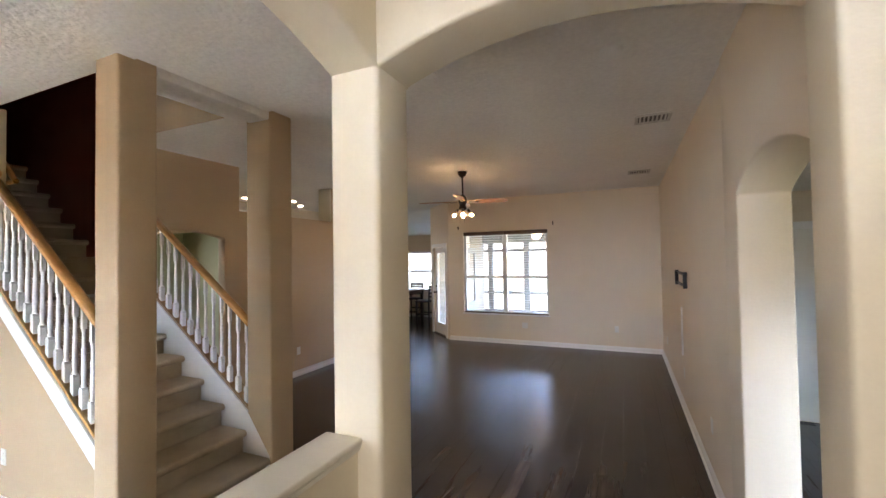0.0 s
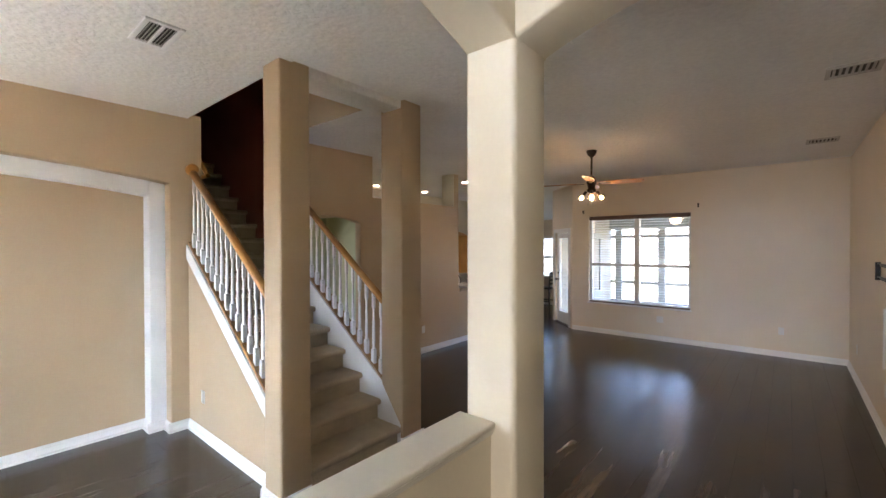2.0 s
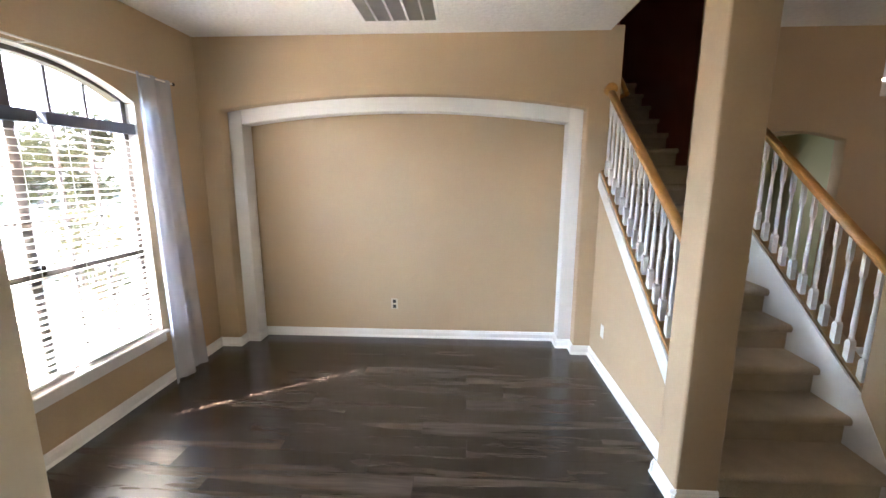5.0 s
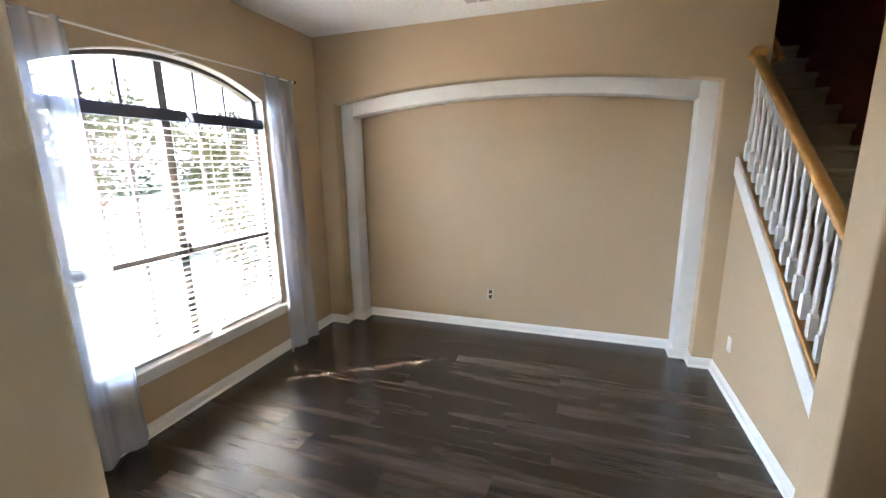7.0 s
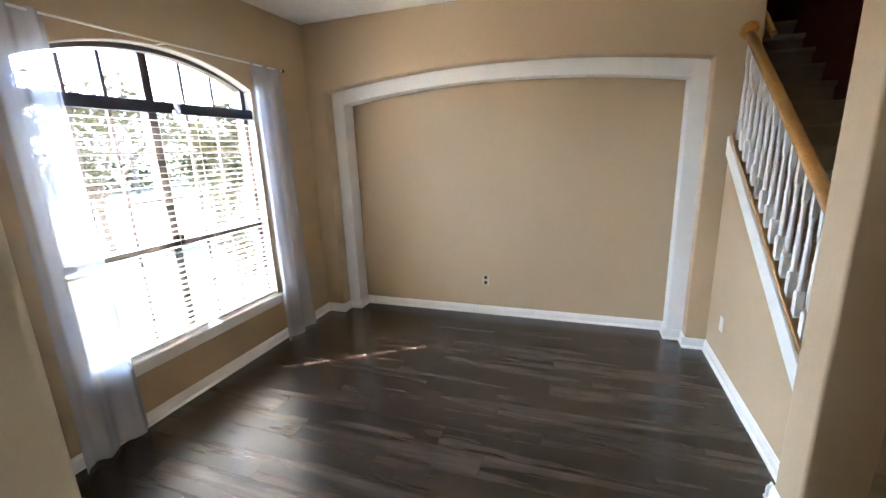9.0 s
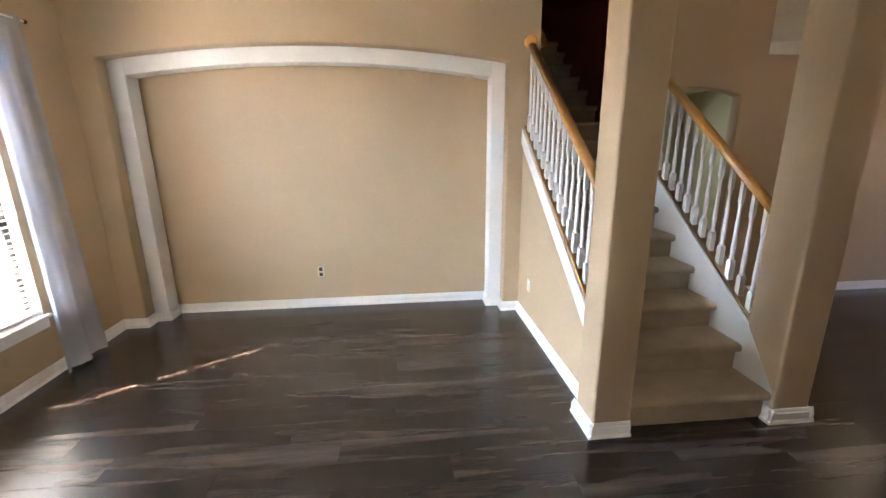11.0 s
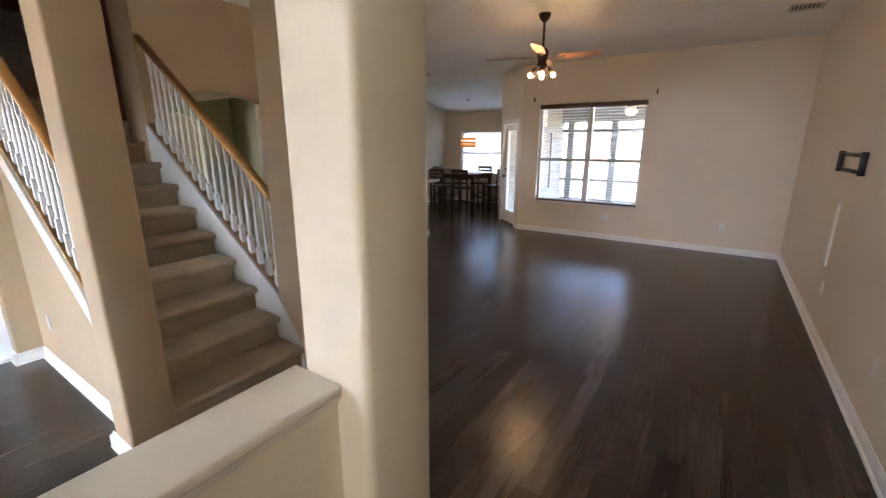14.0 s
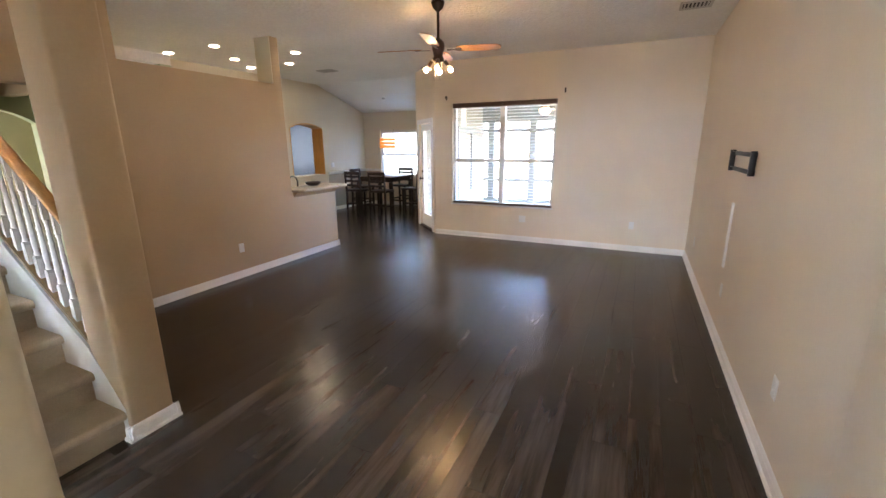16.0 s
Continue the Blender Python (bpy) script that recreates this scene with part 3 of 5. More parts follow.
tube(bm, (-3.47, 3.48, 2.60), (-5.9, 3.48, 2.60 + 0.72 * 2.43), 0.024, seg=14)
part("rail", bm, OAK, hr, smooth=True)
bm = bmesh.new()
tube(bm, (-3.47, 3.48, 2.60), (-3.33, 3.48, 2.48), 0.022, seg=12)
tube(bm, (-3.33, 3.48, 2.48), (-3.50, 3.47, 2.475), 0.020, seg=12)
part("return", bm, OAK, hr, smooth=True)
for x in (-3.9, -5.2):
    bm = bmesh.new()
    z = 2.60 + 0.72 * (-3.47 - x)
    tube(bm, (x, 3.41, z - 0.06), (x, 3.48, z - 0.02), 0.008)
    part("bracket", bm, BRONZE, hr)


# ---------------------------------------------------------------- windows
def glass_material():
    m = bpy.data.materials.new("clear_glass")
    m.use_nodes = True
    nt = m.node_tree
    b = nt.nodes["Principled BSDF"]
    out = nt.nodes["Material Output"]
    tr = nt.nodes.new("ShaderNodeBsdfTransparent")
    gl = nt.nodes.new("ShaderNodeBsdfGlossy")
    gl.inputs["Roughness"].default_value = 0.02
    mx = nt.nodes.new("ShaderNodeMixShader")
    lw = nt.nodes.new("ShaderNodeLayerWeight")
    lw.inputs["Blend"].default_value = 0.5
    pw = nt.nodes.new("ShaderNodeMath")
    pw.operation, pw.inputs[1].default_value = "POWER", 4.0
    ma = nt.nodes.new("ShaderNodeMath")
    ma.operation, ma.inputs[1].default_value, ma.inputs[2].default_value = "MULTIPLY_ADD", 0.5, 0.025
    nt.links.new(lw.outputs["Facing"], pw.inputs[0])
    nt.links.new(pw.outputs[0], ma.inputs[0])
    nt.links.new(ma.outputs[0], mx.inputs[0])
    nt.links.new(tr.outputs[0], mx.inputs[1])
    nt.links.new(gl.outputs[0], mx.inputs[2])
    nt.links.new(mx.outputs[0], out.inputs[0])
    nt.nodes.remove(b)
    return m


GLASS = glass_material()


def pane(name, bm, parent):
    ob = part(name, bm, GLASS, parent)
    ob.visible_shadow = False
    return ob


# front window: two tall sashes under a low arch
front = base("window_front", -1.7, YF - 0.12, WZ0, "tall arched window, backlit shade in its dark taupe frame and muntins, bright daylight", "window", kind="structure")
YG = YF - 0.115
MX = -1.655
bm = bmesh.new()
W = 0.05
box(bm, WX0, WX0 + W, YG - 0.03, YG + 0.04, WZ0, WZS)
box(bm, WX1 - W, WX1, YG - 0.03, YG + 0.04, WZ0, WZS)
box(bm, WX0 + W, WX1 - W, YG - 0.03, YG + 0.04, WZ0, WZ0 + W)
slab(bm, arc(WX0, WX1, WZS, WRISE) + arc(WX0 + W, WX1 - W, WZS, WRISE - W + 0.01)[::-1], "y", YG - 0.03, YG + 0.04)
part("window_frame", bm, FRAME_BACKLIT, front)
bm = bmesh.new()
box(bm, MX - 0.03, MX + 0.03, YG - 0.03, YG + 0.045, WZ0 + W, WZS + WRISE - 0.055)
part("mullion", bm, FRAME_BACKLIT, front)
for a, b in ((WX0 + W, MX - 0.03), (MX + 0.03, WX1 - W)):
    for z, hgt in ((1.13, 0.055), (2.10, 0.05)):
        bm = bmesh.new()
        box(bm, a, b, YG - 0.025, YG + 0.035, z, z + hgt)
        part("sash_rail", bm, FRAME_BACKLIT, front)
    for k in (1, 2):
        x = a + (b - a) * k / 3
        bm = bmesh.new()
        top = WZS + WRISE * (1 - ((x + 1.71) / 0.81) ** 2) - 0.05
        box(bm, x - 0.011, x + 0.011, YG - 0.008, YG + 0.012, WZ0 + W, top)
        part("muntin", bm, FRAME_BACKLIT, front)
    for z in (0.81, 1.48, 1.80):
        bm = bmesh.new()
        box(bm, a, b, YG - 0.007, YG + 0.011, z - 0.011, z + 0.011)
        part("muntin", bm, FRAME_BACKLIT, front)
    bm = bmesh.new()
    box(bm, a, b, YG - 0.003, YG + 0.001, WZ0 + W, WZS - 0.01)
    pane("pane", bm, front)
bm = bmesh.new()
slab(bm, [(YF - 0.085, WZ0), (YF + 0.035, WZ0), (YF + 0.035, WZ0 + 0.014), (YF + 0.028, WZ0 + 0.022), (YF - 0.085, WZ0 + 0.022)], "x", WX0 - 0.03, WX1 + 0.03)
part("window_sill", bm, WHITE, front, "white window sill")
bm = bmesh.new()
box(bm, MX - 0.045, MX + 0.02, YG + 0.046, YG + 0.062, 1.17, 1.20)
box(bm, MX - 0.045, MX - 0.028, YG + 0.046, YG + 0.075, 1.15, 1.215)
part("sash_lock", bm, BRONZE, front, "dark sash lock", 0.003)
for x in (WX0 + 0.001, WX1 - 0.007):
    bm = bmesh.new()
    box(bm, x, x + 0.006, YF - 0.075, YF - 0.003, WZ0 + 0.024, WZS - 0.01)
    part("jamb_lining", bm, WHITE, front, "white jamb lining")
bm = bmesh.new()
slab(bm, arc(WX0 + 0.001, WX1 - 0.001, WZS, WRISE - 0.001) + arc(WX0 + 0.010, WX1 - 0.010, WZS, WRISE - 0.010)[::-1], "y", YF - 0.075, YF + 0.004)
part("arch_lining", bm, WHITE, front, "white lining of the window arch")
bm = bmesh.new()
box(bm, WX0 - 0.01, WX1 + 0.01, YF, YF + 0.016, WZ0 - 0.075, WZ0 - 0.002)
part("apron", bm, WHITE, front)


def blind(name, x0, x1, y, z0, z1, slats_to, tilt, valance, label, nib=0.0, pitch=0.044):
    ob = base(name, (x0 + x1) / 2, y, z0, label, "blind", "window blinds")
    bm = bmesh.new()
    box(bm, x0 + 0.002, x1 - 0.002, y - 0.028, y + 0.034, z1 - 0.075, z1)
    part("valance", bm, valance, ob, "dark valance of the blind", 0.004)
    bm = bmesh.new()
    box(bm, x0 + 0.004, x1 - 0.004, y - 0.024, y + 0.024, z0, z0 + 0.022)
    part("bottom_rail", bm, valance if valance is BLIND_DARK else SLAT, ob, "", 0.004)
    me = bpy.data.meshes.new("slat")
    bm = bmesh.new()
    d = 0.0245
    outline = [(x0 + 0.006, -d), (x1 - 0.006, -d), (x1 - 0.006, d), (x0 + 0.006, d)]
    if nib:
        outline = [(x0 + 0.006, -d), (x1 - 0.006, -d), (x1 + 0.004, -0.0105), (x1 + nib, -0.0105), (x1 + nib, 0.0105), (x1 + 0.004, 0.0105), (x1 - 0.006, d), (x0 + 0.006, d)]
    slab(bm, [(u - (x0 + x1) / 2, v) for u, v in outline], "z", -0.0012, 0.0012)
    bm.to_mesh(me)
    bm.free()
    me.materials.append(SLAT)
    z = z0 + 0.04
    i = 0
    while z < slats_to:
        s = new("slat", me)
        s.parent = ob
        s.location = (0, 0, z - z0 + 0.002 * math.sin(i * 2.1))
        s.rotation_euler = (radians(tilt + 2.0 * math.sin(i * 1.7)), radians(0.25 * math.sin(i * 0.9)), 0)
        z += pitch
        i += 1
    for x in (x0 + 0.12, x1 - 0.12):
        bm = bmesh.new()
        tube(bm, (x, y + 0.026, z0 + 0.01), (x, y + 0.026, z1 - 0.05), 0.0016, seg=6)
        part("ladder_cord", bm, SLAT, ob)
    return ob


NAVY = mat("navy_valance", (0.055, 0.065, 0.10), 0.5, stain=0.1)
YBL = YF - 0.040
blind("window_blind", WX0 + 0.012, -1.820, YBL, WZ0 + 0.03, 2.14, 2.06, 0, NAVY, "white horizontal blind with a navy valance, lowered in the arched window", nib=0.056)
blind("window_blind", -1.764, WX1 - 0.012, YBL, WZ0 + 0.03, 2.14, 2.06, 0, NAVY, "white horizontal blind with a navy valance, lowered in the arched window")

# curtain rod and sheers
rod = base("curtain_rod", -1.75, YF + 0.09, 2.50, "thin white metal curtain rod over the arched window", "curtain rod")
bm = bmesh.new()
tube(bm, (-2.84, YF + 0.09, 2.50), (-0.55, YF + 0.09, 2.50), 0.007, seg=10)
part("rod", bm, PLASTIC, rod)
for x in (-2.85, -0.54):
    bm = bmesh.new()
    bmesh.ops.create_uvsphere(bm, u_segments=12, v_segments=8, radius=0.014, matrix=Matrix.Translation((x, YF + 0.09, 2.50)))
    part("finial", bm, BRONZE, rod)
for x in (-2.81, -1.72, -0.60):
    bm = bmesh.new()
    tube(bm, (x, YF, 2.50), (x, YF + 0.09, 2.50), 0.005)
    part("bracket", bm, PLASTIC, rod)


def sheer_material():
    m = mat("white_sheer_voile", (0.82, 0.83, 0.86), 0.9, grain=0.05, grain_size=300)
    nt = m.node_tree
    b, out = nt.nodes["Principled BSDF"], nt.nodes["Material Output"]
    tr = nt.nodes.new("ShaderNodeBsdfTransparent")
    tl = nt.nodes.new("ShaderNodeBsdfTranslucent")
    # bluish window light is put into the transmitted colour of the white voile
    tl.inputs["Color"].default_value = (0.58, 0.65, 0.80, 1)
    a1 = nt.nodes.new("ShaderNodeMixShader")
    a1.inputs[0].default_value = 0.55
    a2 = nt.nodes.new("ShaderNodeMixShader")
    a2.inputs[0].default_value = 0.40
    nt.links.new(b.outputs[0], a1.inputs[1])
    nt.links.new(tl.outputs[0], a1.inputs[2])
    nt.links.new(a1.outputs[0], a2.inputs[1])
    nt.links.new(tr.outputs[0], a2.inputs[2])
    nt.links.new(a2.outputs[0], out.inputs[0])
    return m


SHEER = sheer_material()


def curtain(name, top0, top1, bot0, bot1, folds, seed):
    rnd = random.Random(seed)
    bm = bmesh.new()
    nu, nv = 90, 22
    ph = [rnd.uniform(0, 6.28) for _ in range(4)]
    grid = []
    for j in range(nv + 1):
        v = j / nv
        z = 2.515 - v * 2.495
        row = []
        for i in range(nu + 1):
            u = i / nu
            e = v ** 1.3
            x = (top0 + (top1 - top0) * u) * (1 - e) + (bot0 + (bot1 - bot0) * u) * e
            amp = 0.014 + 0.015 * v
            y = YF + 0.09 + amp * math.sin(folds * 6.28 * u + ph[0] + 0.5 * v) + 0.22 * amp * math.sin(folds * 2.3 * 6.28 * u + ph[1] - v) + 0.02 * v * math.sin(3 * u + ph[2])
            row.append(bm.verts.new((x + 0.008 * v * math.sin(9 * u + ph[3]), max(y, YF + 0.022), z)))
        grid.append(row)
    for a, b in zip(grid, grid[1:]):
        for i in range(nu):
            bm.faces.new((a[i], a[i + 1], b[i + 1], b[i])).smooth = True
    bmesh.ops.solidify(bm, geom=list(bm.faces), thickness=0.0012)
    return thing(name, bm, SHEER, "white sheer curtain hanging to the floor beside the arched window", "curtain", group="sheer curtains")


curtain("sheer_curtain", -0.74, -1.05, -0.70, -1.13, 2.4, 3)
curtain("sheer_curtain", -2.44, -2.80, -2.44, -2.92, 2.1, 8)

# back window
back = base("window_back", -1.05, YB + 0.12, BZ0, "wide white double window looking onto a screened porch", "window", kind="structure")
YW = YB + 0.11
bm = bmesh.new()
for a in ((BX0, BX0 + 0.045, BZ0, BZ1), (BX1 - 0.045, BX1, BZ0, BZ1), (BX0 + 0.045, BX1 - 0.045, BZ0, BZ0 + 0.045), (BX0 + 0.045, BX1 - 0.045, BZ1 - 0.045, BZ1)):
    box(bm, a[0], a[1], YW - 0.04, YW + 0.04, a[2], a[3])
part("window_frame", bm, ALU, back)
BM = (BX0 + BX1) / 2
bm = bmesh.new()
box(bm, BM - 0.045, BM + 0.045, YW - 0.05, YW + 0.04, BZ0 + 0.045, BZ1 - 0.045)
part("mullion", bm, ALU, back)
for a, b in ((BX0 + 0.045, BM - 0.045), (BM + 0.045, BX1 - 0.045)):
    bm = bmesh.new()
    box(bm, a, b, YW - 0.03, YW + 0.03, 1.35, 1.40)
    part("sash_rail", bm, ALU, back)
    bm = bmesh.new()
    box(bm, a, b, YW - 0.002, YW + 0.002, BZ0 + 0.045, BZ1 - 0.045)
    pane("pane", bm, back)
bm = bmesh.new()
box(bm, BX0 - 0.02, BX1 + 0.02, YB - 0.02, YB + 0.07, BZ0 - 0.022, BZ0)
part("window_sill", bm, WHITE, back, "white window sill", 0.005)
blind("window_blind", BX0 + 0.008, BM - 0.004, YB + 0.032, BZ0 + 0.004, BZ1 - 0.002, BZ1 - 0.08, -4, BLIND_DARK, "wooden horizontal blind with open pale slats and dark brown rails", pitch=0.05)
blind("window_blind", BM + 0.004, BX1 - 0.008, YB + 0.032, BZ0 - 0.0 + 0.004, BZ1 - 0.002, BZ1 - 0.08, -4, BLIND_DARK, "wooden horizontal blind with open pale slats and dark brown rails", pitch=0.05)
for x, z in ((-2.06, 2.44), (-0.03, 2.46)):
    bm = bmesh.new()
    tube(bm, (x, YB, z), (x, YB - 0.05, z), 0.005)
    tube(bm, (x, YB - 0.05, z - 0.012), (x, YB - 0.05, z + 0.03), 0.006)
    box(bm, x - 0.012, x + 0.012, YB - 0.006, YB, z - 0.035, z + 0.035)
    thing("curtain_hook", bm, BRONZE, "small dark metal curtain bracket on the beige wall", "bracket", group="curtain brackets")

# nook window
nook = base("window_nook", -4.7, YN + 0.1, NZ0, "white nook window filled with bright daylight", "window", kind="structure")
bm = bmesh.new()
for a in ((NX0, NX0 + 0.05, NZ0, NZ1), (NX1 - 0.05, NX1, NZ0, NZ1), (NX0 + 0.05, NX1 - 0.05, NZ0, NZ0 + 0.05), (NX0 + 0.05, NX1 - 0.05, NZ1 - 0.05, NZ1)):
    box(bm, a[0], a[1], YN + 0.04, YN + 0.11, a[2], a[3])
part("window_frame", bm, ALU, nook)
bm = bmesh.new()
box(bm, NX0 + 0.05, NX1 - 0.05, YN + 0.045, YN + 0.10, 1.36, 1.41)
part("sash_rail", bm, ALU, nook)
bm = bmesh.new()
box(bm, NX0 + 0.05, NX1 - 0.05, YN + 0.07, YN + 0.074, NZ0 + 0.05, NZ1 - 0.05)
pane("pane", bm, nook)
bm = bmesh.new()
box(bm, NX0 - 0.03, NX1 + 0.03, YN - 0.02, YN + 0.03, NZ0 - 0.025, NZ0)
part("window_sill", bm, WHITE, nook, "", 0.004)
# added blind, its slats tilted to cut the glare on the floor
blind("window_blind", NX0 + 0.055, NX1 - 0.055, YN + 0.012, NZ0 + 0.002, NZ1 - 0.002, NZ1 - 0.08, -38, SLAT, "white horizontal blind added half closed in the nook window to dim its glare")
# stand-in for an unidentified orange shape; a faint glow is put into the slats
ORANGE = mat("orange_glowing_slat", (0.75, 0.26, 0.02), 0.3, stain=0.2, stain_size=12, emit=(0.9, 0.32, 0.03), emit_power=0.012)
panel = base("hanging_panel", -5.2, YN - 0.03, 1.6, "orange slatted stand-in with a faint glow in the nook window", "wall hanging")
for k in range(3):
    bm = bmesh.new()
    box(bm, -5.46, -4.96, YN - 0.04, YN - 0.028, 1.56 + 0.095 * k, 1.56 + 0.095 * k + 0.08)
    part("slat", bm, ORANGE, panel, "", 0.004)
for x in (-5.40, -5.02):
    bm = bmesh.new()
    tube(bm, (x, YN - 0.03, 1.56), (x, YN - 0.03, NZ1 + 0.02), 0.003, seg=6)
    part("cord", bm, BRONZE, panel)

# glass patio door in the angled wall
door = base("door_patio", -2.7, 10.6, 0, "white full-glass patio door, closed, in the angled wall", "door", kind="structure")


def angled(name, x0, x1, y0, y1, z0, z1, material, label="", bevel=0.0):
    bm = bmesh.new()
    box(bm, x0, x1, y0, y1, z0, z1)
    bm.transform(ANG)
    return part(name, bm, material, door, label, bevel)


angled("casing", 0.10, 0.175, 0.0, 0.018, 0, 2.13, WHITE)
angled("casing", 0.985, 1.06, 0.0, 0.018, 0, 2.13, WHITE)
angled("casing", 0.175, 0.985, 0.0, 0.018, 2.045, 2.13, WHITE)
for a in ((0.175, 0.30, 0.02, 2.04), (0.86, 0.985, 0.02, 2.04), (0.30, 0.86, 0.02, 0.26), (0.30, 0.86, 1.92, 2.04)):
    angled("door_rail", a[0], a[1], -0.09, -0.045, a[2], a[3], WHITE)
bm = bmesh.new()
box(bm, 0.30, 0.86, -0.070, -0.066, 0.26, 1.92)
bm.transform(ANG)
pane("pane", bm, door)
angled("threshold", 0.16, 1.0, -0.15, 0.01, 0.0, 0.018, BRONZE)
bm = bmesh.new()
lathe(bm, [(0.026, 0), (0.026, 0.008), (0.010, 0.012), (0.010, 0.035), (0.026, 0.045), (0.028, 0.058), (0.018, 0.070), (0.004, 0.072)], 14)
bm.transform(ANG @ Matrix.Translation((0.915, -0.045, 0.98)) @ Matrix.Rotation(radians(-90), 4, "X"))
part("door_handle", bm, BRONZE, door, "dark bronze door knob")
bm = bmesh.new()
lathe(bm, [(0.026, 0), (0.026, 0.012), (0.010, 0.016), (0.004, 0.018)], 14)
bm.transform(ANG @ Matrix.Translation((0.915, -0.045, 1.12)) @ Matrix.Rotation(radians(-90), 4, "X"))
part("deadbolt", bm, BRONZE, door, "dark bronze deadbolt")

# door at the end of the side hall
hd = base("door_hall", 3.1, 7.34, 0, "pale grey panelled door with casing in the side hall", "door", kind="structure")
for a in ((2.62, 2.70, 0, 2.12), (3.52, 3.60, 0, 2.12), (2.70, 3.52, 2.04, 2.12)):
    bm = bmesh.new()
    box(bm, a[0], a[1], 7.335, 7.36, a[2], a[3])
    part("casing", bm, WHITE, hd, "", 0.004)
bm = bmesh.new()
box(bm, 2.70, 3.52, 7.345, 7.36, 0.01, 2.04)
for x0, x1 in ((2.80, 3.06), (3.16, 3.42)):
    for z0, z1 in ((0.2, 0.85), (1.0, 1.85)):
        box(bm, x0, x1, 7.338, 7.345, z0, z1)
part("leaf", bm, PLASTIC, hd)
bm = bmesh.new()
bmesh.ops.create_uvsphere(bm, u_segments=12, v_segments=8, radius=0.028, matrix=Matrix.Translation((2.77, 7.30, 0.98)))
tube(bm, (2.77, 7.345, 0.98), (2.77, 7.31, 0.98), 0.011)
part("door_handle", bm, BRONZE, hd, "", smooth=True)

# ---------------------------------------------------------------- fixtures on walls and ceilings
def vent(name, x0, x1, y0, y1, bars, along, label, cross=0, tilt=35, ZC=3.045):
    """A louvred ceiling register."""
    ob = base(name, (x0 + x1) / 2, (y0 + y1) / 2, ZC, label, "air vent")
    bm = bmesh.new()
    e = 0.028
    for a in ((x0, x1, y0, y0 + e), (x0, x1, y1 - e, y1), (x0, x0 + e, y0 + e, y1 - e), (x1 - e, x1, y0 + e, y1 - e)):
        box(bm, a[0], a[1], a[2], a[3], ZC - 0.014, ZC + 0.001)
    part("frame", bm, VENT_PAINT if cross == 0 else WHITE, ob, "", 0.003)
    # flat dark plate; the shade of a duct is put into its colour
    bm = bmesh.new()
    box(bm, x0 + e, x1 - e, y0 + e, y1 - e, ZC - 0.002, ZC + 0.001)
    part("backing", bm, VENT_DARK, ob)
    for i in range(bars):
        bm = bmesh.new()
        t = (i + 0.5) / bars
        if along == "x":
            c = y0 + e + (y1 - y0 - 2 * e) * t
            box(bm, x0 + e, x1 - e, -0.009, 0.009, -0.001, 0.001)
            bm.transform(Matrix.Translation((0, c, ZC - 0.009)) @ Matrix.Rotation(radians(tilt), 4, "X"))
        else:
            c = x0 + e + (x1 - x0 - 2 * e) * t
            box(bm, -0.009, 0.009, y0 + e, y1 - e, -0.001, 0.001)
            bm.transform(Matrix.Translation((c, 0, ZC - 0.009)) @ Matrix.Rotation(radians(tilt), 4, "Y"))
        part("slat", bm, VENT_PAINT, ob)
    for i in range(cross):
        bm = bmesh.new()
        c = y0 + (y1 - y0) * (i + 1) / (cross + 1)
        box(bm, x0 + e, x1 - e, c - 0.007, c + 0.007, ZC - 0.016, ZC - 0.002)
        part("crossbar", bm, WHITE, ob)
    return ob


vent("ceiling_vent", -2.985, -2.48, 1.185, 1.82, 22, "y", "large white return air grille with grey louvres in the dining ceiling", 4, 40, ZD)
vent("ceiling_vent", -1.815, -1.47, 2.485, 2.68, 8, "x", "small white supply vent in the dining ceiling", 1, 45, ZD)
vent("ceiling_vent", 1.38, 1.68, 5.88, 6.13, 7, "y", "small grey supply vent in the living room ceiling", 0, 45)
vent("ceiling_vent", 1.34, 1.64, 8.50, 8.76, 7, "y", "small grey supply vent near the back wall", 0, 45)
vent("ceiling_vent", -4.68, -4.32, 9.90, 10.12, 6, "x", "small grey supply vent in the kitchen ceiling", 0, 45)
vent("ceiling_vent", -6.30, -5.90, 7.55, 7.78, 6, "x", "small dark supply vent in the kitchen ceiling", 0, 45)

bm = bmesh.new()
lathe(bm, [(0.068, 0), (0.068, -0.012), (0.060, -0.030), (0.035, -0.036), (0.004, -0.037)], 24, Matrix.Translation((1.22, 4.5, ZC)))
sd = thing("smoke_detector", bm, PLASTIC, "round white smoke detector on the living room ceiling", "smoke detector")
# plain grey disc standing in for the small dark vent of the nook
bm = bmesh.new()
lathe(bm, [(0.05, 0.02), (0.05, -0.012), (0.04, -0.030), (0.004, -0.034)], 20, Matrix.Translation((-4.75, 12.35, 2.77)))
thing("smoke_detector", bm, VENT_PAINT, "small grey disc standing in for a vent on the sloping nook ceiling", "smoke detector")

BULB = mat("warm_spot_lens", (1, 0.9, 0.75), 0.4, emit=(1.0, 0.80, 0.54), emit_power=3.0)
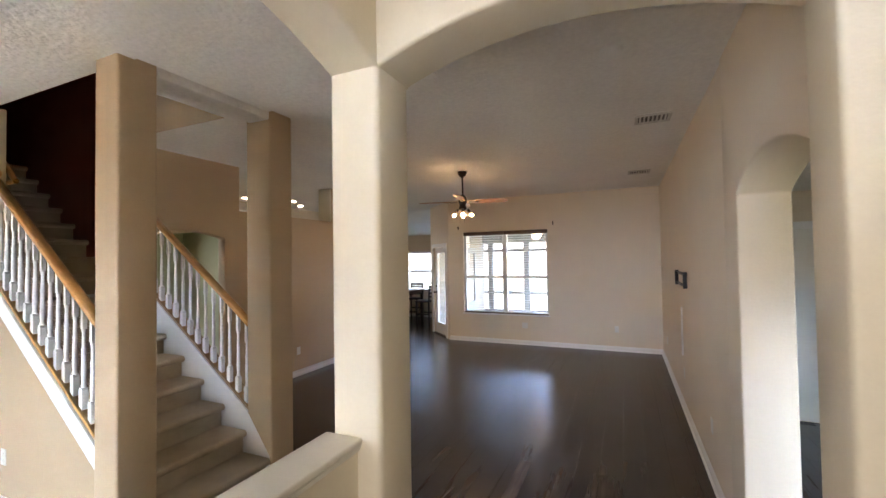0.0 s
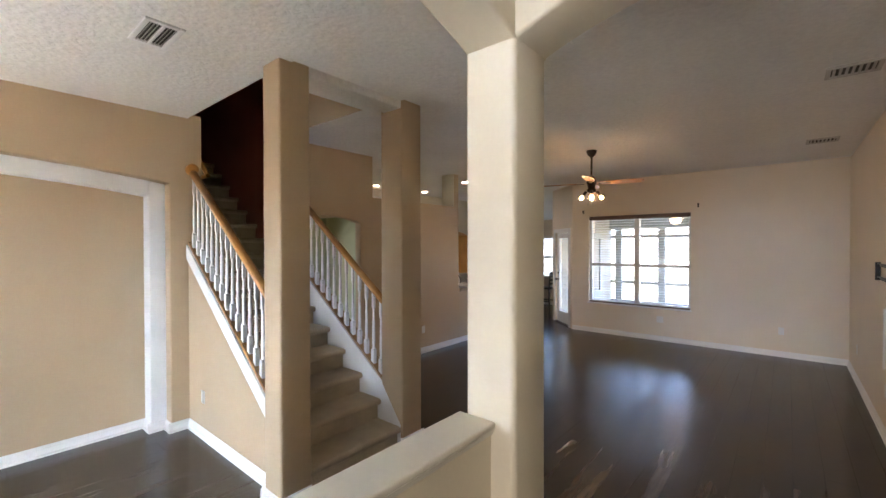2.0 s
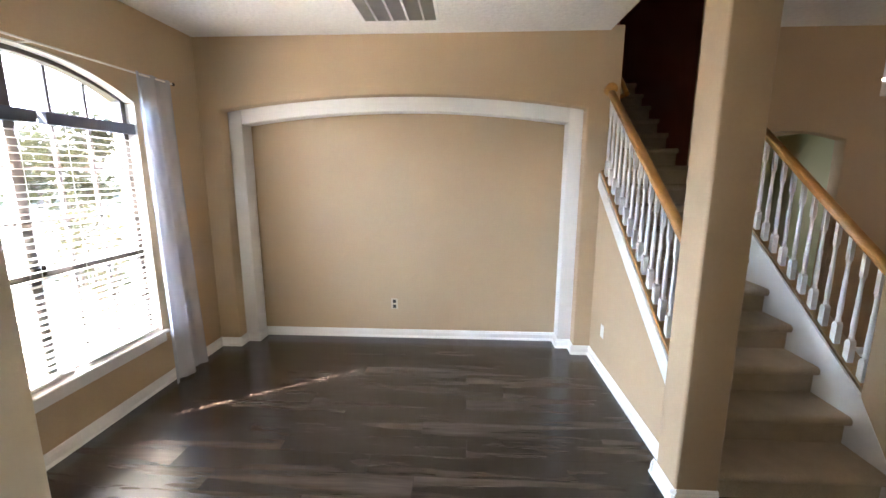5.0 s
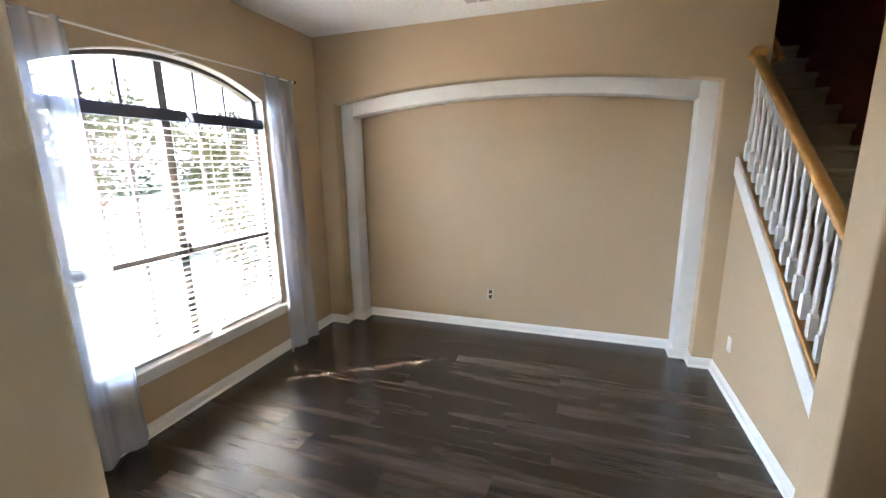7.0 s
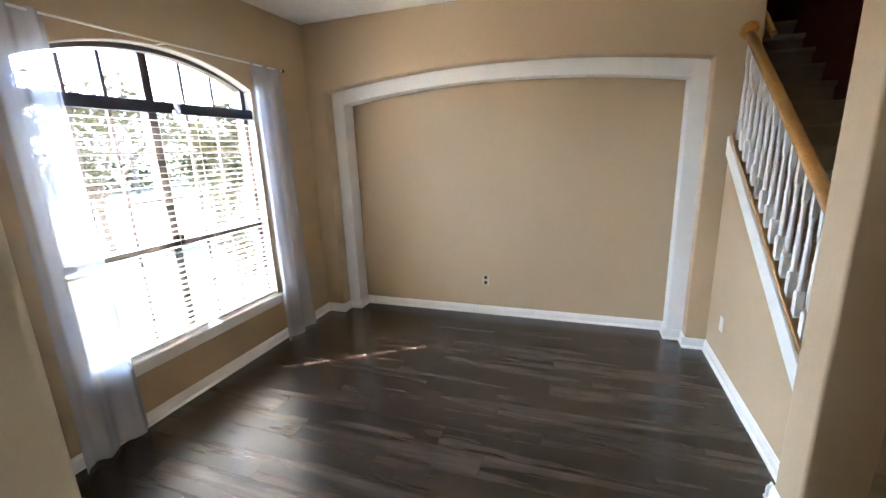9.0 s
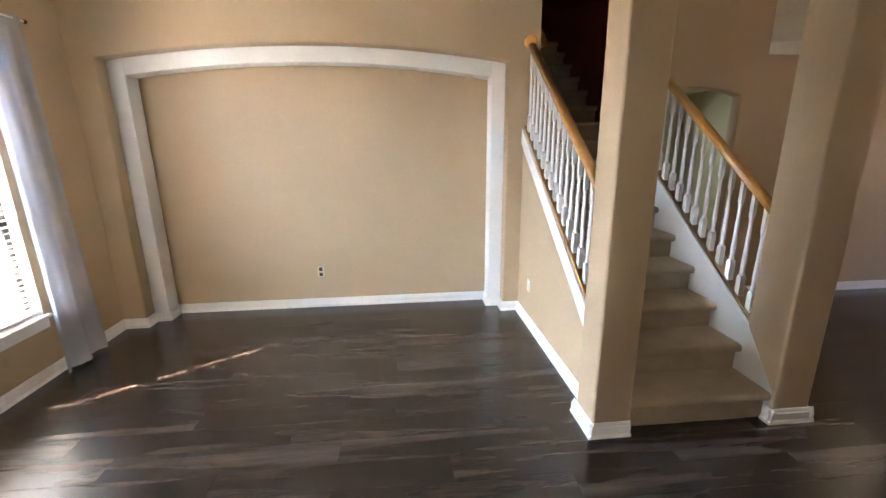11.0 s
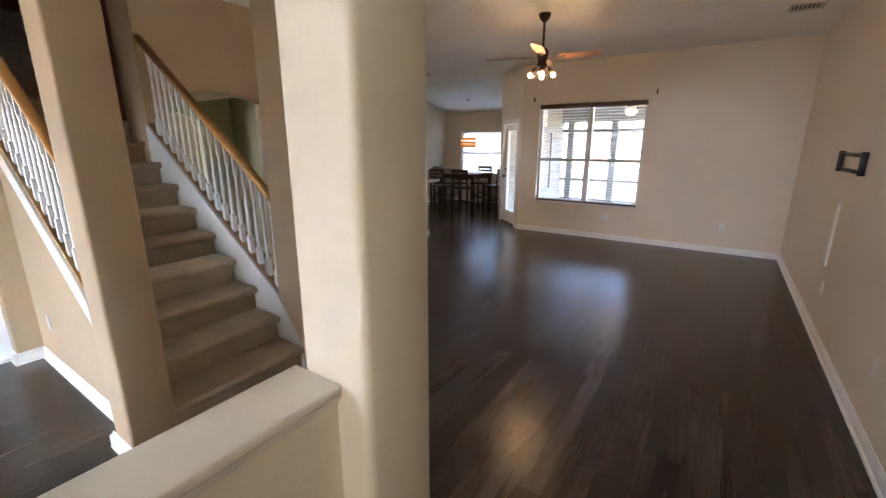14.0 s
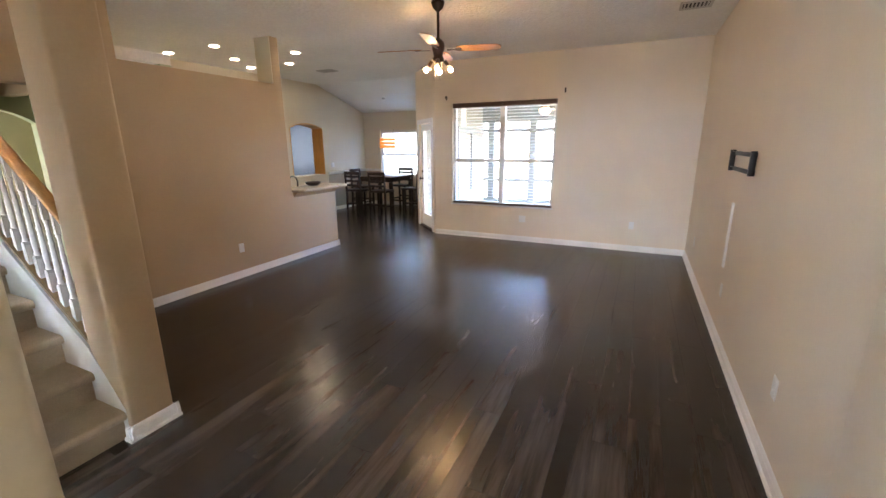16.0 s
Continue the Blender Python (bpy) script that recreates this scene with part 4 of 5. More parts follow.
for i, (x, y) in enumerate(((-5.57, 7.65), (-4.56, 7.66), (-5.11, 8.45), (-5.5, 9.1), (-3.85, 8.51), (-4.6, 9.14))):
    ob = base("ceiling_light", x, y, ZC, "round recessed downlight switched on in the kitchen ceiling", "ceiling light", "kitchen downlights")
    bm = bmesh.new()
    lathe(bm, [(0.060, 0.001), (0.080, 0.001), (0.078, -0.006), (0.064, -0.008), (0.060, -0.004)], 24, Matrix.Translation((x, y, ZC)))
    part("trim_ring", bm, PLASTIC, ob, smooth=True)
    bm = bmesh.new()
    lathe(bm, [(0.058, -0.003), (0.058, -0.008), (0.002, -0.010)], 24, Matrix.Translation((x, y, ZC)))
    part("lens", bm, BULB, ob, "glowing warm lens")


def wall_plate(name, place, n, label, kind_, w=0.072, h=0.116, material=None):
    """A switch or socket plate on a wall that looks towards n ('x', '-x', 'y' or '-y')."""
    rot = {"x": 90, "-x": -90, "y": 180, "-y": 0}[n]
    m = Matrix.Translation(place) @ Matrix.Rotation(radians(rot), 4, "Z")
    ob = base(name, *place, label, "socket" if kind_ == "socket" else "switch", "wall plates")
    bm = bmesh.new()
    box(bm, -w / 2, w / 2, -0.006, 0, -h / 2, h / 2)
    bm.transform(m)
    part("plate", bm, material or PLASTIC, ob, "", 0.002)
    for z in ((0.028, -0.028) if kind_ == "socket" else (0.0,)):
        bm = bmesh.new()
        if kind_ == "socket":
            box(bm, -0.017, 0.017, -0.009, -0.006, z - 0.019, z + 0.019)
        else:
            box(bm, -0.016, 0.016, -0.012, -0.006, z - 0.033, z + 0.033)
        bm.transform(m)
        part("receptacle" if kind_ == "socket" else "rocker", bm, VENT_DARK if material is ALMOND else PLASTIC, ob, "", 0.001)
    return ob


ALMOND = mat("almond_plastic", (0.62, 0.52, 0.38), 0.4, stain=0.04)
wall_plate("wall_socket", (-3.633, 1.285, 0.38), "x", "almond socket plate with dark outlets on the niche wall", "socket", material=ALMOND)
wall_plate("wall_socket", (-2.955, YS, 0.377), "-y", "white socket plate on the wall under the stairs", "socket")
wall_plate("wall_socket", (XK, 6.785, 0.383), "x", "white socket plate on the tan kitchen side wall", "socket")
wall_plate("wall_socket", (-0.63, YB, 0.392), "-y", "white socket plate under the back window", "socket", 0.115)
wall_plate("wall_socket", (1.10, YB, 0.406), "-y", "white socket plate on the beige back wall", "socket")
wall_plate("wall_socket", (XL, 9.29, 0.416), "-x", "white socket plate low on the long beige wall", "socket")
wall_plate("wall_socket", (XL, 7.26, 0.43), "-x", "white socket plate below the cable cover", "socket")
wall_plate("wall_socket", (XL, 5.64, 0.437), "-x", "white socket plate low on the long beige wall", "socket")
wall_plate("wall_switch", (KX, 11.78, 1.16), "x", "white double switch plate in the nook", "switch", 0.116)
wall_plate("wall_socket", (KX, 12.65, 0.42), "x", "white socket plate in the nook", "socket")

# cable cover and television bracket
bm = bmesh.new()
slab(bm, [(7.300, 0.62), (7.345, 0.62), (7.345, 1.175), (7.300, 1.175)], "x", XL - 0.016, XL)
thing("cable_cover", bm, WHITE, "white vertical cable cover on the beige wall", "cable cover", 0.004)
tv = base("tv_bracket", XL, 7.22, 1.43, "black metal television wall bracket on the beige wall", "wall bracket")
for z in (1.445, 1.572):
    bm = bmesh.new()
    slab(bm, [(XL - 0.012, z - 0.016), (XL, z - 0.016), (XL, z + 0.016), (XL - 0.03, z + 0.016), (XL - 0.03, z + 0.010), (XL - 0.012, z + 0.010)], "y", 6.83, 7.63)
    part("rail", bm, BLACK_METAL, tv, "", 0.002)
for y in (6.845, 7.59):
    bm = bmesh.new()
    box(bm, XL - 0.04, XL - 0.003, y - 0.018, y + 0.018, 1.425, 1.60)
    part("arm", bm, BLACK_METAL, tv, "", 0.003)

# ---------------------------------------------------------------- ceiling fan with light kit
FX, FY = -0.87, 7.38
fan = base("ceiling_fan", FX, FY, ZC, "bronze ceiling fan with four wooden blades and lit glass shades", "ceiling fan")
FM = Matrix.Translation((FX, FY, 0))
bm = bmesh.new()
lathe(bm, [(0.066, ZC), (0.066, ZC - 0.02), (0.05, ZC - 0.06), (0.022, ZC - 0.085), (0.018, ZC - 0.09)], 24, FM)
part("canopy", bm, BRONZE, fan)
bm = bmesh.new()
tube(bm, (FX, FY, ZC - 0.08), (FX, FY, 2.68), 0.013, seg=14)
part("downrod", bm, BRONZE, fan, smooth=True)
bm = bmesh.new()
lathe(bm, [(0.02, 2.71), (0.030, 2.70), (0.046, 2.685), (0.062, 2.665), (0.066, 2.635), (0.062, 2.600), (0.054, 2.580), (0.050, 2.560), (0.048, 2.535), (0.060, 2.520), (0.060, 2.490), (0.03, 2.475), (0.004, 2.473)], 28, FM)
part("motor_housing", bm, BRONZE, fan)
BLADE = mat("honey_wood_blade", (0.42, 0.20, 0.07), 0.35, stain=0.15, stain_size=4, grain=0.18, grain_size=18, stretch=(1, 7, 7))
for k in range(4):
    a = radians(-75 + 90 * k)
    m = FM @ Matrix.Rotation(a, 4, "Z") @ Matrix.Translation((0, 0, 2.605)) @ Matrix.Rotation(radians(-12), 4, "X")
    bm = bmesh.new()
    outline = [(0.19, -0.045), (0.26, -0.058), (0.50, -0.068), (0.60, -0.060), (0.635, -0.035), (0.645, 0.0), (0.635, 0.035), (0.60, 0.060), (0.50, 0.068), (0.26, 0.058), (0.19, 0.045)]
    slab(bm, outline, "z", -0.004, 0.004)
    bm.transform(m)
    blade = part("blade", bm, BLADE, fan, "honey-coloured wooden blade")
    bm = bmesh.new()
    slab(bm, [(0.09, -0.018), (0.16, -0.014), (0.23, -0.036), (0.245, 0.0), (0.23, 0.036), (0.16, 0.014), (0.09, 0.018)], "z", -0.010, -0.0045)
    bm.transform(m)
    part("blade_iron", bm, BRONZE, blade)
SHADE = glass_material()
SHADE.name = "seeded_glass_shade"
LAMP = mat("warm_bulb", (1, 0.85, 0.6), 0.4, emit=(1.0, 0.62, 0.28), emit_power=6.0)
for k in range(4):
    a = radians(20 + 90 * k)
    m = FM @ Matrix.Rotation(a, 4, "Z") @ Matrix.Translation((0.085, 0, 2.47)) @ Matrix.Rotation(radians(145), 4, "Y")
    bm = bmesh.new()
    lathe(bm, [(0.020, -0.03), (0.022, 0.02), (0.026, 0.028), (0.012, 0.03)], 14, m)
    arm = part("lamp_holder", bm, BRONZE, fan)
    bm = bmesh.new()
    prof = [(0.027, 0.025), (0.045, 0.045), (0.055, 0.075), (0.058, 0.105), (0.066, 0.125)]
    rings = []
    for r, z in prof:
        rings.append([bm.verts.new(m @ Vector((r * math.cos(6.2832 * i / 20), r * math.sin(6.2832 * i / 20), z))) for i in range(20)])
    for q0, q1 in zip(rings, rings[1:]):
        for i in range(20):
            bm.faces.new((q0[i], q0[(i + 1) % 20], q1[(i + 1) % 20], q1[i])).smooth = True
    sh = part("shade", bm, SHADE, arm, "clear glass bell shade")
    sh.visible_shadow = False
    bm = bmesh.new()
    bmesh.ops.create_uvsphere(bm, u_segments=14, v_segments=10, radius=0.023, matrix=m @ Matrix.Translation((0, 0, 0.075)))
    part("bulb", bm, LAMP, arm, "glowing warm bulb", smooth=True)
for dx in (-0.03, 0.035):
    bm = bmesh.new()
    tube(bm, (FX + dx, FY - 0.04, 2.47), (FX + dx, FY - 0.04, 2.30), 0.0015, seg=6)
    part("pull_chain", bm, BRONZE, fan)

# ---------------------------------------------------------------- kitchen bar, sink
bm = bmesh.new()
slab(bm, [(-3.78, 7.745), (-3.30, 7.745), (-3.24, 7.80), (-3.24, 8.78), (-3.30, 8.86), (-3.70, 8.86), (-3.78, 8.78)], "z", 0.990, 1.032)
thing("bar_top", bm, STONE, "beige laminate bar top on the tan half wall", "countertop", 0.006)
bm = bmesh.new()
moulding(bm, (XK, 7.76), (XK, 8.68), (1, 0), [(0, 0), (0.012, 0.004), (0.05, 0.05), (0.07, 0.062), (0.07, 0.072), (0, 0.072)], 0.917)
structure("trim_bar", bm, TAN, "tan moulding under the bar top", "trim")
cab = base("base_cabinet", -3.9, 8.2, 0, "orange oak kitchen base cabinet behind the bar", "cabinet")
bm = bmesh.new()
box(bm, -4.14, -3.552, 7.75, 8.66, 0, 0.875)
part("body", bm, MAPLE, cab)
for y0 in (7.76, 8.215):
    bm = bmesh.new()
    box(bm, -4.16, -4.141, y0, y0 + 0.435, 0.10, 0.70)
    part("door", bm, MAPLE, cab, "", 0.004)
bm = bmesh.new()
box(bm, -4.18, -3.552, 7.745, 8.68, 0.877, 0.915)
thing("countertop", bm, STONE, "beige laminate kitchen worktop beside the sink", "countertop", 0.005)
faucet = base("kitchen_faucet", -3.70, 8.15, 0.915, "dark bronze gooseneck kitchen faucet", "faucet")
bm = bmesh.new()
lathe(bm, [(0.028, 0.915), (0.028, 0.925), (0.016, 0.94), (0.014, 1.03)], 14, Matrix.Translation((-3.70, 8.15, 0)))
part("base", bm, BLACK_METAL, faucet)
bm = bmesh.new()
prev = None
for i in range(13):
    a = math.pi * i / 12
    p = Vector((-3.70 - 0.085 + 0.085 * math.cos(a), 8.15, 1.10 + 0.09 * math.sin(a)))
    if prev is not None:
        tube(bm, prev, p, 0.011, seg=10)
    prev = p
tube(bm, (-3.70, 8.15, 1.02), (-3.70, 8.15, 1.10), 0.011, seg=10)
part("spout", bm, BLACK_METAL, faucet, smooth=True)
bm = bmesh.new()
tube(bm, (-3.70, 8.18, 0.96), (-3.68, 8.26, 1.02), 0.008, seg=10)
part("lever", bm, BLACK_METAL, faucet, smooth=True)
# dark bowl on the bar
bm = bmesh.new()
lathe(bm, [(0.03, 1.033), (0.07, 1.036), (0.105, 1.060), (0.125, 1.095), (0.120, 1.094), (0.098, 1.064), (0.05, 1.046), (0.004, 1.044)], 22, Matrix.Translation((-3.55, 8.33, 0)))
thing("bowl", bm, ESPRESSO, "dark shallow bowl standing on the bar top", "bowl")

# ---------------------------------------------------------------- nook: counter-height table and chairs
TX, TY = -4.55, 11.95
table = base("dining_table", TX, TY, 0, "dark espresso counter-height dining table in the nook", "table")
bm = bmesh.new()
box(bm, TX - 0.53, TX + 0.53, TY - 0.53, TY + 0.53, 0.885, 0.92)
part("tabletop", bm, ESPRESSO, table, "", 0.006)
bm = bmesh.new()
for s in (-1, 1):
    box(bm, TX - 0.46, TX + 0.46, TY + s * 0.45 - 0.012, TY + s * 0.45 + 0.012, 0.80, 0.884)
    box(bm, TX + s * 0.45 - 0.012, TX + s * 0.45 + 0.012, TY - 0.438, TY + 0.438, 0.80, 0.884)
part("apron", bm, ESPRESSO, table)
for sx in (-1, 1):
    for sy in (-1, 1):
        bm = bmesh.new()
        x, y = TX + sx * 0.455, TY + sy * 0.455
        box(bm, x - 0.035, x + 0.035, y - 0.035, y + 0.035, 0, 0.80)
        part("leg", bm, ESPRESSO, table, "", 0.004)


def counter_chair(m, label):
    """A ladder-back counter chair that looks along its own +y."""
    ob = new("counter_chair")
    ob.matrix_basis = m
    tagged(ob, label, "chair", "chairs round the nook table")

    def add(name, f, bevel=0.004, lab=""):
        bm = bmesh.new()
        f(bm)
        o = new(name, finish(name, bm, ESPRESSO, bevel))
        o.parent = ob
        tagged(o, lab)
    add("seat", lambda bm: slab(bm, [(-0.22, -0.20), (0.22, -0.20), (0.23, 0.0), (0.22, 0.21), (-0.22, 0.21), (-0.23, 0.0)], "z", 0.595, 0.64), 0.012)
    for sx in (-1, 1):
        add("leg", lambda bm, s=sx: box(bm, s * 0.195 - 0.02, s * 0.195 + 0.02, 0.15, 0.19, 0, 0.595))
        add("leg", lambda bm, s=sx: slab(bm, [(-0.23, 0), (-0.19, 0), (-0.175, 0.60), (-0.215, 1.04), (-0.245, 1.04), (-0.215, 0.60)], "x", s * 0.195 - 0.02, s * 0.195 + 0.02))
    for z in (0.72, 0.82, 0.92):
        add("back_slat", lambda bm, zz=z: box(bm, -0.176, 0.176, -0.222 - (zz - 0.6) * 0.05, -0.204 - (zz - 0.6) * 0.05, zz, zz + 0.05))
    add("top_rail", lambda bm: box(bm, -0.215, 0.215, -0.246, -0.214, 0.985, 1.06), 0.008)
    for z, y in ((0.22, 0.17), (0.30, -0.205)):
        add("stretcher", lambda bm, zz=z, yy=y: box(bm, -0.176, 0.176, yy - 0.011, yy + 0.011, zz, zz + 0.035))
    for s in (-1, 1):
        add("stretcher", lambda bm, q=s: box(bm, q * 0.195 - 0.010, q * 0.195 + 0.010, -0.19, 0.15, 0.26, 0.295))
    return ob


chair = counter_chair(Matrix.Translation((TX - 0.32, TY - 0.66, 0)), "dark espresso ladder-back counter chair pushed under the table")
copy_thing(chair, pose(TX + 0.34, TY - 0.68, 0, 0, 0, 4))
copy_thing(chair, pose(TX - 0.74, TY + 0.10, 0, 0, 0, -90))
copy_thing(chair, pose(TX + 0.72, TY + 0.12, 0, 0, 0, 92))
copy_thing(chair, pose(TX + 0.05, TY + 0.72, 0, 0, 0, 180))

# ---------------------------------------------------------------- back room window seen through the kitchen arch
bw = base("window_back_room", -8.97, 11.9, 1.0, "white window in the slate blue back room", "window", kind="structure")
for a in ((11.2, 12.6, 0.95, 1.0), (11.2, 12.6, 2.0, 2.05), (11.2, 11.25, 1.0, 2.0), (12.55, 12.6, 1.0, 2.0), (11.88, 11.92, 1.0, 2.0), (11.25, 12.55, 1.48, 1.52)):
    bm = bmesh.new()
    box(bm, -8.998, -8.95, a[0], a[1], a[2], a[3])
    part("window_frame", bm, ALU, bw)
# no opening behind this pane; daylight is put in as its own glow
DAY = mat("glowing_daylight_pane", (0.9, 0.95, 1.0), 0.3, emit=(0.92, 0.97, 1.0), emit_power=0.22)
bm = bmesh.new()
box(bm, -8.996, -8.985, 11.25, 12.55, 1.0, 2.0)
part("pane", bm, DAY, bw, "pane with daylight put in as its own glow")

# ---------------------------------------------------------------- screened porch behind the back window
CONCRETE = mat("porch_concrete", (0.27, 0.26, 0.245), 0.85, stain=0.12, stain_size=1.5, grain=0.1, grain_size=50, bump=0.2, bump_size=60)
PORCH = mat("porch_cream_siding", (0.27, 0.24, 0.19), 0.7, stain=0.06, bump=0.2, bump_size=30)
bm = bmesh.new()
slab(bm, [(-2.05, YB + 0.2), (2.4, YB + 0.2), (2.4, 14.8), (-2.97, 14.8), (-2.97, YB + 1.12)], "z", -0.14, -0.02)
structure("floor_porch", bm, CONCRETE, "pale concrete porch floor", "floor")
bm = bmesh.new()
slab(bm, [(-2.05, YB + 0.2), (2.5, YB + 0.2), (2.5, 14.85), (-2.97, 14.85), (-2.97, YB + 1.12)], "z", 2.62, 2.74)
structure("ceiling_porch", bm, PORCH_GREY, "grey boarded porch ceiling", "ceiling")
bm = bmesh.new()
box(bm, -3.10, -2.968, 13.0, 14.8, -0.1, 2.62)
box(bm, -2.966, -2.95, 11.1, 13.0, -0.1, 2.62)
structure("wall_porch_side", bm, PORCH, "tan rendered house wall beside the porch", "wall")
pd = base("door_porch", -2.94, 13.2, 0, "white porch door with a small blind behind its glass", "door", kind="structure")
for a in ((12.72, 12.82, 0, 2.08), (13.62, 13.72, 0, 2.08), (12.82, 13.62, 1.92, 2.08), (12.82, 13.62, 0, 0.5)):
    bm = bmesh.new()
    box(bm, -2.948, -2.90, a[0], a[1], a[2], a[3])
    part("door_rail", bm, PORCH_GREY, pd)
for k in range(22):
    bm = bmesh.new()
    box(bm, -2.948, -2.925, 12.83, 13.61, 0.52 + 0.063 * k, 0.52 + 0.063 * k + 0.048)
    part("slat", bm, DOOR_SLAT, pd)
screen = base("screen_enclosure", -0.3, 14.7, 0, "grey aluminium screen enclosure of the porch", "screen enclosure")
for x in (-2.72, -1.55, -0.35, 0.85, 2.0):
    bm = bmesh.new()
    box(bm, x - 0.09, x + 0.09, 14.64, 14.76, -0.1, 2.24)
    part("post", bm, PORCH_GREY, screen, "", 0.004)
for z in (0.05, 0.62, 1.97):
    bm = bmesh.new()
    box(bm, -2.95, 2.3, 14.67, 14.73, z, z + 0.09)
    part("rail", bm, PORCH_GREY, screen)
bm = bmesh.new()
box(bm, -3.10, 2.4, 14.60, 14.80, 2.24, 2.62)
part("header_beam", bm, PORCH_GREY, screen)
pl = base("porch_light", -0.75, 12.2, 2.62, "white porch ceiling fan with a lit frosted bowl", "ceiling light")
PM = Matrix.Translation((-0.75, 12.2, 0))
bm = bmesh.new()
lathe(bm, [(0.05, 2.62), (0.05, 2.58), (0.018, 2.57), (0.018, 2.47), (0.09, 2.45), (0.10, 2.40), (0.06, 2.36), (0.02, 2.355)], 20, PM)
part("housing", bm, BRONZE, pl)
for k in range(4):
    bm = bmesh.new()
    slab(bm, [(0.12, -0.04), (0.50, -0.06), (0.53, 0.0), (0.50, 0.06), (0.12, 0.04)], "z", 2.425, 2.432)
    bm.transform(PM @ Matrix.Rotation(radians(25 + 90 * k), 4, "Z"))
    part("blade", bm, PORCH, pl)
bm = bmesh.new()
lathe(bm, [(0.11, 2.35), (0.115, 2.32), (0.095, 2.27), (0.05, 2.24), (0.004, 2.235)], 22, PM)
part("bowl", bm, mat("frosted_lamp_glass", (0.95, 0.85, 0.7), 0.4, emit=(1.0, 0.72, 0.42), emit_power=0.7), pl, "glowing frosted glass bowl")

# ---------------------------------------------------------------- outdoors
def glow_backdrop_material(name, trees, glare, low_power, sky_power, line, blue):
    """Distance: a pale, uneven tree line under a bright hazy sky, all emissive."""
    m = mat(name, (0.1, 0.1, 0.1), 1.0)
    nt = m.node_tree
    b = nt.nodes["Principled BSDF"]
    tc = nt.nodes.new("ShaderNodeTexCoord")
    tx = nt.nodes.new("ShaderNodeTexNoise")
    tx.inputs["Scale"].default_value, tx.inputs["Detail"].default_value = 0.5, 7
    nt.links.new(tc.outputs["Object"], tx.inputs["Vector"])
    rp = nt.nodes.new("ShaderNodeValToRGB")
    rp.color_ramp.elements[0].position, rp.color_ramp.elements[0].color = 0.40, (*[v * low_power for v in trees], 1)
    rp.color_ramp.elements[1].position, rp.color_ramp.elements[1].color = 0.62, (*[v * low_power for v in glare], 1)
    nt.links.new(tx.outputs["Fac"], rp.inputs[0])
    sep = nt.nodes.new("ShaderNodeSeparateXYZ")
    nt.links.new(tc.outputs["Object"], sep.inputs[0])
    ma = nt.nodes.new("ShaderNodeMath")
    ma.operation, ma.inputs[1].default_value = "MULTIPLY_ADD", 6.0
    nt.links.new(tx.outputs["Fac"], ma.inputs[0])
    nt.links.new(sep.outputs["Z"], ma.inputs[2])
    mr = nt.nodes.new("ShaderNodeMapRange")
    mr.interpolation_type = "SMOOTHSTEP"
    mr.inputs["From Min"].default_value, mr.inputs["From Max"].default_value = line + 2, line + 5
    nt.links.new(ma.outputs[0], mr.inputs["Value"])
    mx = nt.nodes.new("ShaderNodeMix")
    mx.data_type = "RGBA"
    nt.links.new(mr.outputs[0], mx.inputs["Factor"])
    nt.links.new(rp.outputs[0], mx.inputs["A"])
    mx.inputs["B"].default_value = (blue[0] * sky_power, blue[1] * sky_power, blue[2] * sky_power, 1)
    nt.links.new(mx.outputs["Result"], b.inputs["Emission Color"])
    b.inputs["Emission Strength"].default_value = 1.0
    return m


# both backdrops glow and act as added light sources behind the windows
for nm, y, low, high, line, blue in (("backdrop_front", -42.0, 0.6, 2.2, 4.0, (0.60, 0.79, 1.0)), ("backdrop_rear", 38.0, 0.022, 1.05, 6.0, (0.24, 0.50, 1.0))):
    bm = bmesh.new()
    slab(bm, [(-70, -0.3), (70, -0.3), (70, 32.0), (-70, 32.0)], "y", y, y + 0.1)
    structure(nm, bm, glow_backdrop_material(nm + "_glow", (0.36, 0.44, 0.40), (0.74, 0.92, 1.18), low, high, line, blue), "glowing backdrop of pale trees and bright hazy sky that lights the rooms", "backdrop")
GRASS = mat("sunlit_lawn", (0.055, 0.057, 0.030), 0.9, stain=0.35, stain_size=0.6, grain=0.35, grain_size=14, bump=0.6, bump_size=30)
bm = bmesh.new()
bmesh.ops.create_grid(bm, x_segments=40, y_segments=40, size=400, matrix=Matrix.Translation((0, 0, -0.16)))
structure("ground", bm, GRASS, "sunlit lawn reaching to the horizon", "ground")
bm = bmesh.new()
box(bm, -60, 60, -13.5, -8.0, -0.2, -0.13)
structure("road", bm, mat("pale_road_asphalt", (0.09, 0.088, 0.085), 0.9, stain=0.1, grain=0.3, grain_size=60), "pale asphalt street in front of the house", "road")
bm = bmesh.new()
box(bm, -60, 60, -7.2, -5.9, -0.2, -0.125)
structure("pavement", bm, CONCRETE, "pale concrete pavement along the street", "pavement")
BARK = mat("grey_brown_bark", (0.13, 0.10, 0.075), 0.9, stain=0.25, stain_size=4, grain=0.35, grain_size=25, bump=0.8, bump_size=20, stretch=(1, 1, 0.3))
LEAF = mat("green_leaves", (0.075, 0.078, 0.035), 0.6, stain=0.3, stain_size=2.5, grain=0.2)


